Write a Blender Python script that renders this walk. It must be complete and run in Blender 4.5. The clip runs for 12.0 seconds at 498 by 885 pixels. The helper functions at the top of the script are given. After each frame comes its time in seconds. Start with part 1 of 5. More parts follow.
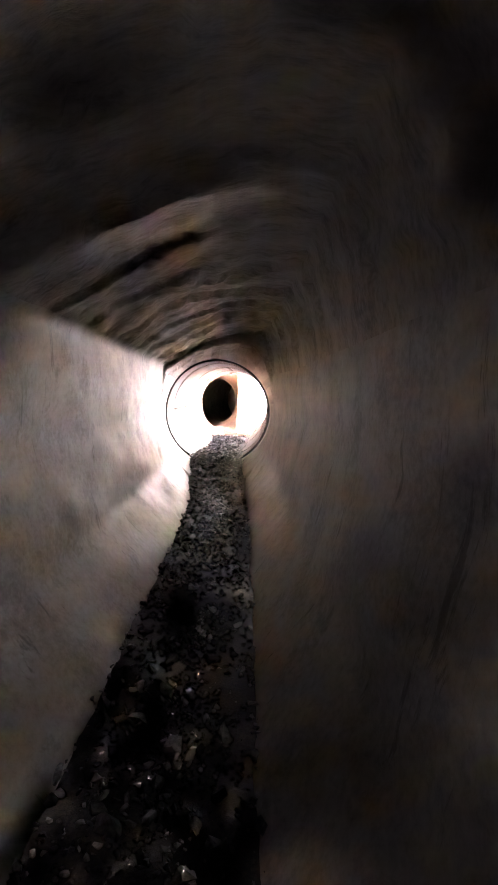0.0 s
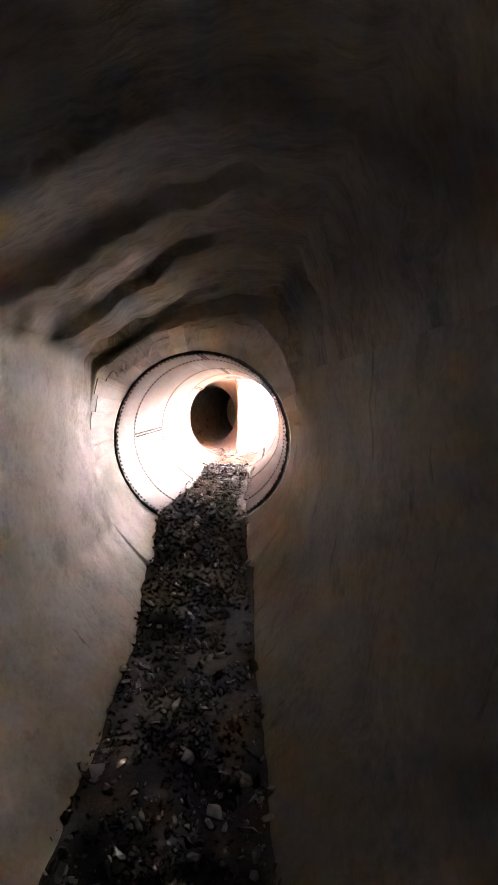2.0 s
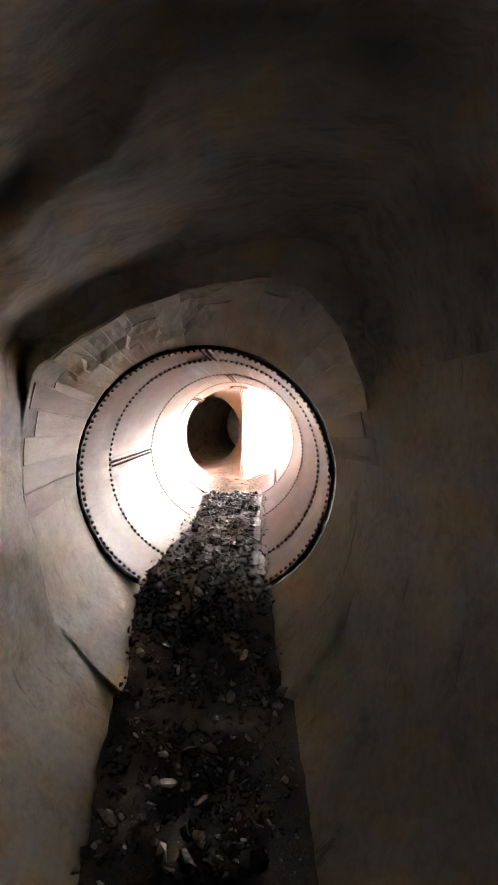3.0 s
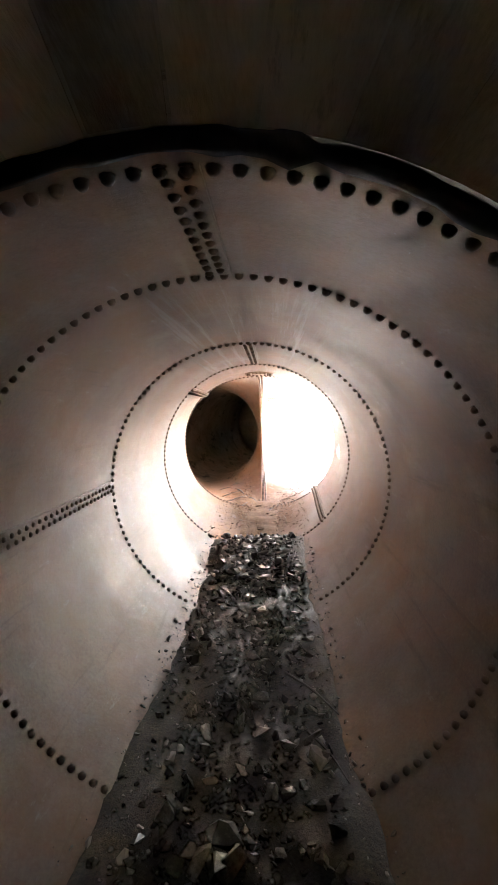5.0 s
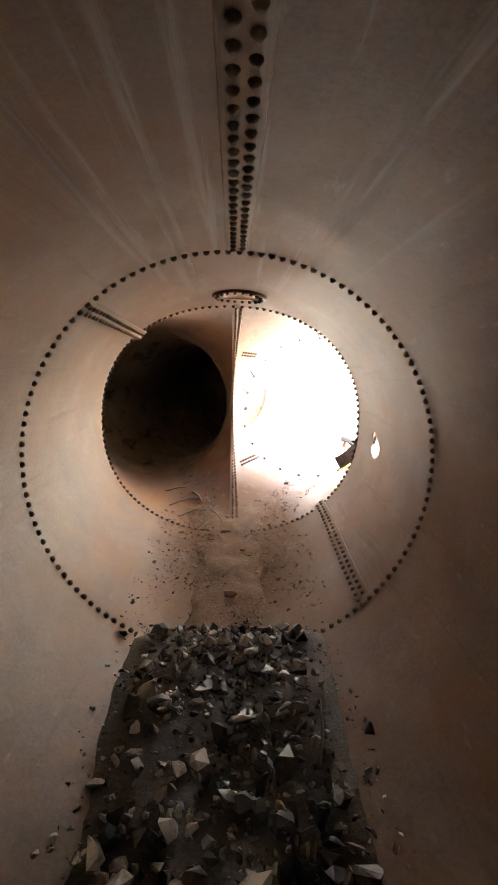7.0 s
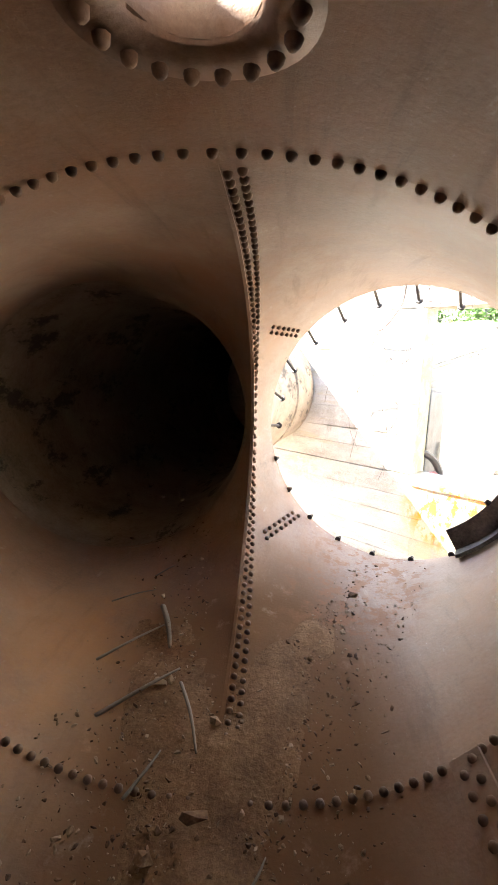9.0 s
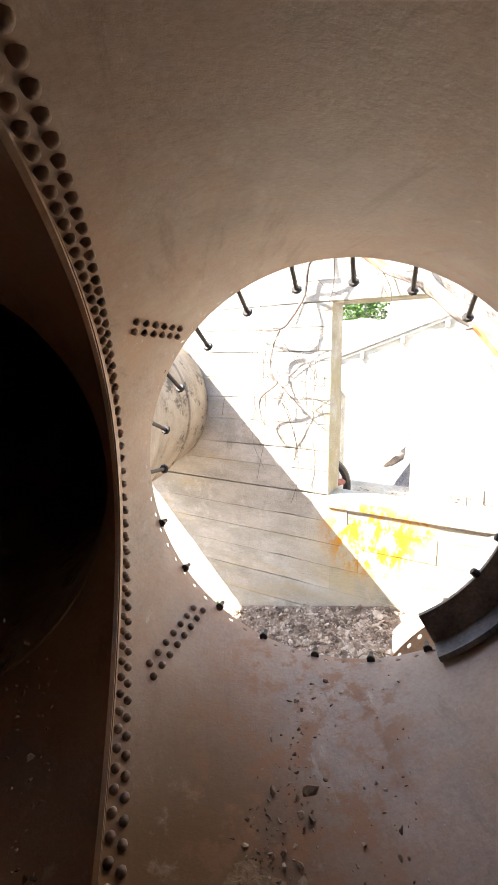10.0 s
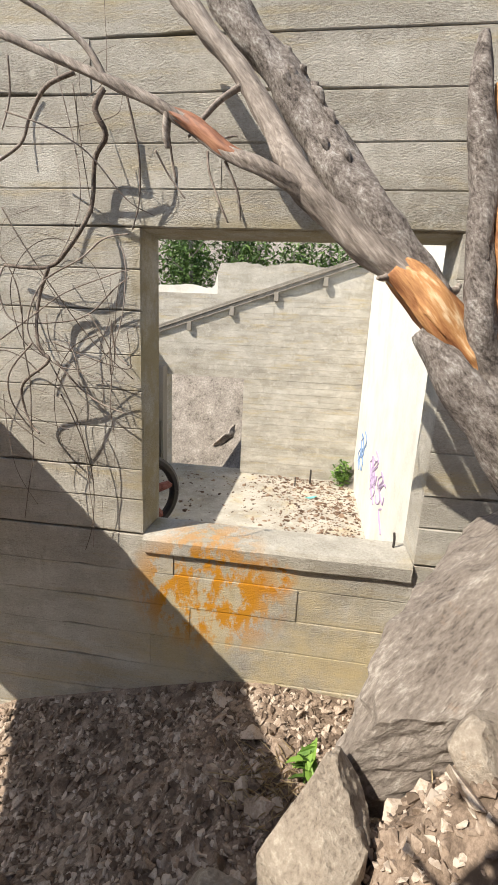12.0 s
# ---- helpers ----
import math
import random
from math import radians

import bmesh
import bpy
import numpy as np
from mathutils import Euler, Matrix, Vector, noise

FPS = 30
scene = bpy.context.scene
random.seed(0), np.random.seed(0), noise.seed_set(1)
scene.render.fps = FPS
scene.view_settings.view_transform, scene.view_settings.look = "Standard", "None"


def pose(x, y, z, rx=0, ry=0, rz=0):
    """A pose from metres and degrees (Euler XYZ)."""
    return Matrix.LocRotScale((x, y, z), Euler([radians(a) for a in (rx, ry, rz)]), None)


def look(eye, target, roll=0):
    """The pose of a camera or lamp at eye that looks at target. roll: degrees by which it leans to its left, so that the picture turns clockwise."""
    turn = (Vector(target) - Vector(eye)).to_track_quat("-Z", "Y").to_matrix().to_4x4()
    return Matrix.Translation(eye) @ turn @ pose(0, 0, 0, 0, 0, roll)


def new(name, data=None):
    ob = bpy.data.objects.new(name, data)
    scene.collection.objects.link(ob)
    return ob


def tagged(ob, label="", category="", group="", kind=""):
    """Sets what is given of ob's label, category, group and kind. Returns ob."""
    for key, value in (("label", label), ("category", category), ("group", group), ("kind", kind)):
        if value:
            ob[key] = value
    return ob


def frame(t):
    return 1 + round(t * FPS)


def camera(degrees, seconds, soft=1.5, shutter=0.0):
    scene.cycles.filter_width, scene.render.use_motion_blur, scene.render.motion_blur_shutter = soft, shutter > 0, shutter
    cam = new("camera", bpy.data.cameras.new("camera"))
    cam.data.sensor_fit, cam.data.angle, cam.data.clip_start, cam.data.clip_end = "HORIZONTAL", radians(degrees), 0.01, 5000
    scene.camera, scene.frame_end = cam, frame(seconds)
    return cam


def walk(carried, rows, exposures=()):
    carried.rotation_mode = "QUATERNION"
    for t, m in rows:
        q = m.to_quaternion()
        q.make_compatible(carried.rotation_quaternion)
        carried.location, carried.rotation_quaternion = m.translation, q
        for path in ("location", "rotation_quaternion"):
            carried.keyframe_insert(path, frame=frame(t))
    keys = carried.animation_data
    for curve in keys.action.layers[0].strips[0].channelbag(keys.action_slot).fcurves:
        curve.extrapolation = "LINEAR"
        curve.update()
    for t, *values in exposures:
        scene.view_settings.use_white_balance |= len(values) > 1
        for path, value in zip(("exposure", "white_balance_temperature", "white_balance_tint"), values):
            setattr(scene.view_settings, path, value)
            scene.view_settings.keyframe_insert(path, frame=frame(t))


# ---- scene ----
cam = camera(59.0, 12.0)
PATH = [
    (0, (0.935, -9.223, 1.398), (0.878, -7.237, 1.169), 1.6),
    (0.5, (0.967, -8.296, 1.408), (0.861, -6.312, 1.182), 0.3),
    (1, (0.939, -7.344, 1.439), (0.83, -5.36, 1.207), 0.4),
    (1.5, (0.86, -6.395, 1.451), (0.75, -4.41, 1.237), -0.2),
    (2, (0.784, -5.487, 1.461), (0.71, -3.498, 1.265), -0.3),
    (2.5, (0.716, -4.618, 1.492), (0.66, -2.624, 1.339), -0.2),
    (3, (0.473, -3.787, 1.508), (0.419, -1.793, 1.364), 0.2),
    (3.2, (0.399, -3.497, 1.54), (0.348, -1.503, 1.387), 0.1),
    (4.8, (0.133, -1.215, 1.543), (0.048, 0.778, 1.362), -0.7),
    (5, (0.173, -1.009, 1.547), (0.074, 0.985, 1.380), -1.9),
    (5.5, (0.116, -0.367, 1.494), (0.063, 1.622, 1.289), 0.7),
    (6, (0.107, 0.408, 1.415), (0.054, 2.39, 1.158), 1.0),
    (6.5, (0.053, 1.1, 1.451), (0.081, 3.071, 1.109), 1.1),
    (7, (0.007, 1.738, 1.452), (0.083, 3.71, 1.13), 1.3),
    (7.2, (0.05, 2.025, 1.427), (0.124, 4.001, 1.132), 0.2),
    (8.8, (0.175, 4.077, 1.467), (-0.006, 6.033, 1.091), 2.6),
    (9, (0.188, 4.3, 1.479), (0.052, 6.259, 1.097), 1.2),
    (9.5, (0.254, 4.857, 1.533), (0.228, 6.833, 1.229), -2.8),
    (9.8, (0.197, 5.299, 1.539), (0.36, 7.249, 1.128), 1.1),
    (10, (0.251, 5.452, 1.531), (0.582, 7.389, 1.157), -0.6),
    (10.3, (0.306, 5.789, 1.489), (0.828, 7.652, 0.981), 0.0),
    (10.5, (0.396, 5.971, 1.486), (0.955, 7.821, 0.973), 0.5),
    (11, (0.614, 6.426, 1.481), (1.336, 8.229, 1.003), 0.9),
    (11.5, (0.745, 6.811, 1.462), (1.666, 8.514, 0.961), 5.0),
    (12, (0.967, 7.07, 1.501), (2.001, 8.712, 1.016), 2.8),
]

# exposure follows the clip's own brightening in the dark
EXPOSURES = [(0.0, 9.15, 6250, 28), (1.5, 8.65, 6250, 28), (3.2, 7.9, 6000, 18), (4.8, 7.2, 5900, 13), (5.5, 6.65, 6100, 11), (6.5, 5.95, 6450, 10), (7.2, 5.4, 6550, 10), (8.8, 4.45, 6600, 10), (9.5, 3.95, 6600, 10), (10.2, 2.8, 6700, 10), (10.6, 2.2, 6800, 10), (11.0, 1.4, 6850, 10), (11.5, 1.0, 6950, 10), (12.0, 0.77, 7000, 10)]
walk(cam, [(t, look(eye, target, roll)) for t, eye, target, roll in PATH], EXPOSURES)

# ---- light: clear sky and one sun, from the -x side ----
SUN = Vector((0.93, -0.06, -1.0)).normalized()
world = bpy.data.worlds.new("sky")
scene.world = world
world.use_nodes = True
wn = world.node_tree.nodes
sky = wn.new("ShaderNodeTexSky")
sky.sky_type = "NISHITA"
sky.sun_disc = False
sky.sun_elevation = math.asin(-SUN.z)
sky.sun_rotation = math.atan2(-SUN.x, -SUN.y)
wn["Background"].inputs["Strength"].default_value = 0.11
world.node_tree.links.new(sky.outputs["Color"], wn["Background"].inputs["Color"])
sun_data = bpy.data.lights.new("sun", "SUN")
sun_data.energy = 4.2
sun_data.angle = radians(0.5)
sun_data.color = (1.0, 0.95, 0.87)
sun = new("sun", sun_data)
sun.matrix_world = Matrix.Translation((-20, 5, 25)) @ SUN.to_track_quat("-Z", "Y").to_matrix().to_4x4()


# ---- materials ----
def material(name, stops, scale=3.0, rough=(0.6, 0.9), bump=0.3, fine=60.0, stretch=(1, 1, 1), metal=0.0, per_piece=0.0, fine_mix=0.35, bump_dist=0.01, spec=0.5, grain=None):
    """Two-scale noise colour with bump. stops: colours from dark to light."""
    m = bpy.data.materials.new(name)
    m.use_nodes = True
    nt = m.node_tree
    N, L = nt.nodes, nt.links
    b = N["Principled BSDF"]
    geo = N.new("ShaderNodeNewGeometry")
    mp = N.new("ShaderNodeMapping")
    mp.inputs["Scale"].default_value = stretch
    if grain:
        # turn the grain's direction onto z before the stretch
        turn = N.new("ShaderNodeMapping")
        turn.inputs["Rotation"].default_value = Vector(grain).rotation_difference(Vector((0, 0, 1))).to_euler()
        L.new(geo.outputs["Position"], turn.inputs["Vector"])
        L.new(turn.outputs["Vector"], mp.inputs["Vector"])
    else:
        L.new(geo.outputs["Position"], mp.inputs["Vector"])
    big = N.new("ShaderNodeTexNoise")
    big.inputs["Scale"].default_value = scale
    big.inputs["Detail"].default_value = 8
    big.inputs["Roughness"].default_value = 0.65
    small = N.new("ShaderNodeTexNoise")
    small.inputs["Scale"].default_value = fine
    small.inputs["Detail"].default_value = 6
    small.inputs["Roughness"].default_value = 0.7
    L.new(mp.outputs["Vector"], big.inputs["Vector"])
    L.new(mp.outputs["Vector"], small.inputs["Vector"])
    mix = N.new("ShaderNodeMix")
    mix.inputs["Factor"].default_value = fine_mix
    L.new(big.outputs["Fac"], mix.inputs["A"])
    L.new(small.outputs["Fac"], mix.inputs["B"])
    src = mix.outputs["Result"]
    if per_piece:
        info = N.new("ShaderNodeObjectInfo")
        isl = N.new("ShaderNodeNewGeometry")
        add = N.new("ShaderNodeMath")
        add.operation = "ADD"
        L.new(info.outputs["Random"], add.inputs[0])
        L.new(isl.outputs["Random Per Island"], add.inputs[1])
        fr = N.new("ShaderNodeMath")
        fr.operation = "FRACT"
        L.new(add.outputs[0], fr.inputs[0])
        mr = N.new("ShaderNodeMapRange")
        mr.inputs["To Min"].default_value = -per_piece
        mr.inputs["To Max"].default_value = per_piece
        L.new(fr.outputs[0], mr.inputs["Value"])
        ad = N.new("ShaderNodeMath")
        ad.operation = "ADD"
        L.new(src, ad.inputs[0])
        L.new(mr.outputs["Result"], ad.inputs[1])
        src = ad.outputs[0]
    ramp = N.new("ShaderNodeValToRGB")
    e = ramp.color_ramp.elements
    while len(e) < len(stops):
        e.new(0.5)
    for i, c in enumerate(stops):
        e[i].position = 0.36 + 0.28 * i / max(1, len(stops) - 1)
        e[i].color = (*c, 1)
    L.new(src, ramp.inputs["Fac"])
    L.new(ramp.outputs["Color"], b.inputs["Base Color"])
    rr = N.new("ShaderNodeMapRange")
    rr.inputs["From Min"].default_value = 0.3
    rr.inputs["From Max"].default_value = 0.7
    rr.inputs["To Min"].default_value, rr.inputs["To Max"].default_value = rough
    L.new(mix.outputs["Result"], rr.inputs["Value"])
    L.new(rr.outputs["Result"], b.inputs["Roughness"])
    b.inputs["Metallic"].default_value = metal
    b.inputs["Specular IOR Level"].default_value = spec
    bp = N.new("ShaderNodeBump")
    bp.inputs["Strength"].default_value = bump
    bp.inputs["Distance"].default_value = bump_dist
    L.new(mix.outputs["Result"], bp.inputs["Height"])
    L.new(bp.outputs["Normal"], b.inputs["Normal"])
    return m


def overlay(m, colour, scale, low, high, box=None, amount=1.0, stretch=(1, 1, 1), rough=None):
    """Lays stains, or painted tones of light and shade, of another colour over a material, by noise, inside a soft box
    of the place if given (centre, half size).
    """
    nt = m.node_tree
    N, L = nt.nodes, nt.links
    b = N["Principled BSDF"]
    old = b.inputs["Base Color"].links[0].from_socket
    geo = N.new("ShaderNodeNewGeometry")
    mp = N.new("ShaderNodeMapping")
    mp.inputs["Scale"].default_value = stretch
    L.new(geo.outputs["Position"], mp.inputs["Vector"])
    nz = N.new("ShaderNodeTexNoise")
    nz.inputs["Scale"].default_value = scale
    nz.inputs["Detail"].default_value = 9
    nz.inputs["Roughness"].default_value = 0.72
    L.new(mp.outputs["Vector"], nz.inputs["Vector"])
    mr = N.new("ShaderNodeMapRange")
    mr.inputs["From Min"].default_value, mr.inputs["From Max"].default_value = low, high
    mr.inputs["To Max"].default_value = amount
    L.new(nz.outputs["Fac"], mr.inputs["Value"])
    fac = mr.outputs["Result"]
    if box:
        centre, half, turn = box
        m2 = N.new("ShaderNodeMapping")
        m2.vector_type = "TEXTURE"
        m2.inputs["Location"].default_value = centre
        m2.inputs["Rotation"].default_value = (0, 0, turn)
        m2.inputs["Scale"].default_value = half
        L.new(geo.outputs["Position"], m2.inputs["Vector"])
        ln = N.new("ShaderNodeVectorMath")
        ln.operation = "LENGTH"
        L.new(m2.outputs["Vector"], ln.inputs[0])
        edge = N.new("ShaderNodeMapRange")
        edge.inputs["From Min"].default_value, edge.inputs["From Max"].default_value = 1.0, 0.55
        L.new(ln.outputs["Value"], edge.inputs["Value"])
        mu = N.new("ShaderNodeMath")
        mu.operation = "MULTIPLY"
        L.new(fac, mu.inputs[0])
        L.new(edge.outputs["Result"], mu.inputs[1])
        fac = mu.outputs[0]
    mx = N.new("ShaderNodeMix")
    mx.data_type = "RGBA"
    L.new(fac, mx.inputs["Factor"])
    L.new(old, mx.inputs["A"])
    mx.inputs["B"].default_value = (*colour, 1)
    if rough is not None:
        rx = N.new("ShaderNodeMix")
        L.new(fac, rx.inputs["Factor"])
        L.new(b.inputs["Roughness"].links[0].from_socket, rx.inputs["A"])
        rx.inputs["B"].default_value = rough
        L.new(rx.outputs["Result"], b.inputs["Roughness"])
    L.new(mx.outputs["Result"], b.inputs["Base Color"])
    return m


STEEL = material("weathered_steel", [(0.21, 0.14, 0.10), (0.31, 0.22, 0.165), (0.40, 0.30, 0.23)], 1.6, (0.36, 0.62), 0.45, 60, fine_mix=0.35)
overlay(STEEL, (0.44, 0.36, 0.28), 2.2, 0.52, 0.68, stretch=(1, 0.6, 1), amount=0.5)
overlay(STEEL, (0.34, 0.165, 0.075), 1.1, 0.44, 0.64, amount=0.6)
overlay(STEEL, (0.52, 0.46, 0.39), 14, 0.62, 0.70, stretch=(1, 0.25, 1), amount=0.45)
overlay(STEEL, (0.50, 0.45, 0.40), 8, 0.53, 0.62, box=((0.0, 2.6, 2.0), (0.75, 2.6, 0.35), 0.0), stretch=(1.6, 0.05, 1.6), amount=0.6)
overlay(STEEL, (0.15, 0.10, 0.07), 6, 0.56, 0.66, stretch=(1.6, 0.10, 1.6), amount=0.4)
overlay(STEEL, (0.55, 0.50, 0.44), 70, 0.63, 0.70, stretch=(1, 0.45, 1), amount=0.45)
overlay(STEEL, (0.13, 0.075, 0.04), 55, 0.64, 0.70, amount=0.5)
# warm orange light on the lower left steel, put into the colour
overlay(STEEL, (0.46, 0.25, 0.10), 1.6, 0.40, 0.60, box=((-0.5, 5.2, 0.1), (0.9, 2.4, 0.8), 0.0), amount=0.55, rough=0.75)
overlay(STEEL, (0.19, 0.105, 0.05), 9, 0.28, 0.42, box=((0.10, 5.7, -0.02), (0.86, 2.1, 0.45), 0.0), amount=0.95, rough=1.0)
overlay(STEEL, (0.30, 0.15, 0.08), 11, 0.50, 0.58, box=((0.72, 6.9, 0.15), (0.5, 0.9, 0.35), -0.35), amount=0.8, rough=0.9)
overlay(STEEL, (0.17, 0.125, 0.09), 9, 0.46, 0.56, box=((0.0, 2.0, -0.06), (0.78, 3.2, 0.42), 0.0), amount=0.85)
WORN_IRON = material("worn_iron", [(0.05, 0.046, 0.042), (0.15, 0.14, 0.13), (0.28, 0.255, 0.23)], 7, (0.45, 0.75), 0.6, 60)
RIVET = material("rivet_steel", [(0.14, 0.09, 0.06), (0.29, 0.20, 0.145)], 20, (0.5, 0.8), 0.3, 120, per_piece=0.15)
DARKIRON = material("dark_iron", [(0.02, 0.017, 0.015), (0.055, 0.045, 0.04)], 12, (0.5, 0.8), 0.3, 90)
PIPE_OUT = material("coated_pipe", [(0.19, 0.15, 0.11), (0.33, 0.27, 0.21), (0.42, 0.36, 0.29)], 3, (0.7, 0.95), 0.4, 40)
overlay(PIPE_OUT, (0.04, 0.035, 0.03), 4, 0.55, 0.62, stretch=(1, 0.5, 1), amount=0.8)
TUNNEL = material("tunnel_concrete", [(0.36, 0.29, 0.21), (0.58, 0.49, 0.37), (0.70, 0.62, 0.50)], 1.8, (0.42, 0.7), 0.6, 25, fine_mix=0.4, bump_dist=0.02)
overlay(TUNNEL, (0.20, 0.155, 0.105), 3.2, 0.56, 0.68, amount=0.55)
overlay(TUNNEL, (0.72, 0.67, 0.58), 5, 0.58, 0.70, amount=0.6)
overlay(TUNNEL, (0.16, 0.12, 0.08), 2.2, 0.60, 0.64, amount=0.6, stretch=(1, 2.5, 0.3))
overlay(TUNNEL, (0.34, 0.33, 0.16), 1.3, 0.50, 0.66, amount=0.45)
ROOF = material("rough_rock_roof", [(0.27, 0.21, 0.14), (0.56, 0.46, 0.34), (0.70, 0.61, 0.49)], 2.4, (0.45, 0.75), 0.8, 18, fine_mix=0.4, bump_dist=0.03, stretch=(0.5, 1.6, 1))
BOARDED = material("board_cast_concrete", [(0.36, 0.27, 0.18), (0.55, 0.44, 0.31), (0.68, 0.58, 0.45)], 3, (0.35, 0.6), 0.5, 70, stretch=(2, 0.25, 2), per_piece=0.12)
overlay(BOARDED, (0.20, 0.15, 0.10), 7, 0.60, 0.68, amount=0.6, stretch=(1.5, 0.15, 1.5))
CONCRETE = material("board_marked_concrete", [(0.24, 0.22, 0.185), (0.40, 0.375, 0.325), (0.50, 0.475, 0.42), (0.60, 0.58, 0.525)], 1.6, (0.8, 0.95), 0.9, 75, fine_mix=0.42, stretch=(0.7, 0.7, 1.6), per_piece=0.04, bump_dist=0.04)
overlay(CONCRETE, (0.22, 0.195, 0.155), 6, 0.58, 0.70, amount=0.6, stretch=(1, 1, 0.35))
overlay(CONCRETE, (0.62, 0.60, 0.54), 9, 0.58, 0.70, amount=0.6)
overlay(CONCRETE, (0.31, 0.285, 0.235), 2.6, 0.46, 0.64, amount=0.65, stretch=(0.5, 0.5, 1.6))
overlay(CONCRETE, (0.64, 0.62, 0.56), 4.3, 0.54, 0.66, amount=0.5)
overlay(CONCRETE, (0.46, 0.37, 0.20), 3.0, 0.53, 0.66, amount=0.55, stretch=(0.3, 0.3, 2.2))
overlay(CONCRETE, (0.12, 0.10, 0.08), 32, 0.64, 0.69, amount=0.85)
overlay(CONCRETE, (0.66, 0.64, 0.58), 85, 0.60, 0.66, amount=0.5)
overlay(CONCRETE, (0.17, 0.145, 0.115), 110, 0.60, 0.66, amount=0.6)
overlay(CONCRETE, (0.28, 0.24, 0.17), 22, 0.60, 0.68, amount=0.6, stretch=(0.25, 0.25, 2.5))
PALEWALL = material("whitewashed_concrete", [(0.55, 0.53, 0.47), (0.70, 0.68, 0.62), (0.78, 0.76, 0.70)], 1.0, (0.8, 0.95), 0.4, 30)
LITTER = material("brown_litter", [(0.07, 0.04, 0.026), (0.16, 0.10, 0.068), (0.30, 0.21, 0.15)], 4, (0.85, 1.0), 0.2, 30, per_piece=0.15)
DIRT = material("damp_dirt", [(0.05, 0.04, 0.03), (0.11, 0.088, 0.066), (0.22, 0.175, 0.13)], 5, (0.4, 0.9), 0.8, 70, fine_mix=0.5, bump_dist=0.02)
SOIL = material("dry_brown_soil", [(0.11, 0.058, 0.027), (0.22, 0.13, 0.066), (0.35, 0.225, 0.13)], 5, (0.85, 1.0), 0.8, 60, fine_mix=0.5, bump_dist=0.015)
CRUMB = material("soil_crumb", [(0.09, 0.05, 0.025), (0.22, 0.135, 0.075), (0.42, 0.32, 0.22)], 14, (0.6, 0.95), 0.3, 70, per_piece=0.17)
CHIP = material("stone_chip", [(0.06, 0.05, 0.04), (0.20, 0.165, 0.13), (0.56, 0.49, 0.41)], 12, (0.22, 0.65), 0.3, 60, per_piece=0.19)
GRAVEL = material("pink_grey_shale", [(0.125, 0.09, 0.066), (0.26, 0.195, 0.148), (0.37, 0.295, 0.235), (0.54, 0.46, 0.385)], 8, (0.75, 0.95), 0.5, 70, per_piece=0.16)
ROCK = material("grey_shale_rock", [(0.075, 0.06, 0.052), (0.19, 0.16, 0.138), (0.27, 0.235, 0.205), (0.46, 0.42, 0.375)], 7.0, (0.7, 0.95), 1.0, 48, fine_mix=0.55, bump_dist=0.035, stretch=(1, 1, 0.35), grain=(0.75, -0.1, 0.6))
overlay(ROCK, (0.30, 0.17, 0.09), 4, 0.6, 0.72, amount=0.5)
PALEROCK = material("pale_tan_rock", [(0.13, 0.10, 0.08), (0.28, 0.235, 0.19), (0.36, 0.31, 0.255), (0.52, 0.46, 0.39)], 6, (0.75, 0.95), 1.0, 44, fine_mix=0.55, bump_dist=0.025)
overlay(PALEROCK, (0.5, 0.30, 0.14), 5, 0.62, 0.72, amount=0.5)
BAREWOOD = material("silvered_dead_wood", [(0.06, 0.045, 0.036), (0.24, 0.20, 0.17), (0.47, 0.42, 0.375)], 11, (0.6, 0.9), 1.0, 75, stretch=(1, 1, 0.14), fine_mix=0.5, bump_dist=0.015, grain=(-0.25, 0.6, 0.75))
BARK = material("grey_lichen_bark", [(0.03, 0.024, 0.02), (0.15, 0.125, 0.11), (0.30, 0.265, 0.24), (0.52, 0.50, 0.47)], 22, (0.85, 1.0), 1.0, 95, fine_mix=0.5, bump_dist=0.03, stretch=(1, 1, 0.5), grain=(-0.25, 0.6, 0.75))
FRESHWOOD = material("split_orange_wood", [(0.09, 0.03, 0.012), (0.30, 0.115, 0.04), (0.52, 0.26, 0.10), (0.80, 0.62, 0.40)], 13, (0.5, 0.85), 1.0, 60, stretch=(1, 1, 0.13), grain=(0.35, -0.56, -0.75), bump_dist=0.02)
REDWOOD = material("reddish_bare_wood", [(0.08, 0.03, 0.018), (0.26, 0.105, 0.055), (0.46, 0.24, 0.14)], 16, (0.55, 0.85), 0.8, 60, stretch=(1, 1, 0.15), grain=(-0.25, 0.6, 0.5))
VINE = material("dry_vine", [(0.06, 0.045, 0.036), (0.17, 0.135, 0.11), (0.34, 0.29, 0.25)], 10, (0.8, 1.0), 0.3, 80, per_piece=0.1)
TIMBER = material("grey_old_timber", [(0.20, 0.18, 0.15), (0.34, 0.31, 0.27)], 5, (0.8, 0.95), 0.5, 60, stretch=(1, 1, 0.15))
REDPAINT = material("flaking_red_paint", [(0.13, 0.045, 0.03), (0.32, 0.11, 0.08), (0.40, 0.2, 0.16)], 9, (0.5, 0.8), 0.3, 50)
LEAF = material("green_leaf", [(0.04, 0.09, 0.012), (0.09, 0.19, 0.03), (0.17, 0.30, 0.05)], 6, (0.5, 0.7), 0.1, 40, per_piece=0.2)
WOODS = material("far_foliage", [(0.03, 0.065, 0.014), (0.07, 0.145, 0.028), (0.12, 0.21, 0.045)], 2, (0.6, 0.8), 0.1, 20, per_piece=0.2)
STRAW = material("dry_straw", [(0.30, 0.22, 0.12), (0.52, 0.42, 0.26)], 10, (0.8, 1.0), 0.1, 60, per_piece=0.15)
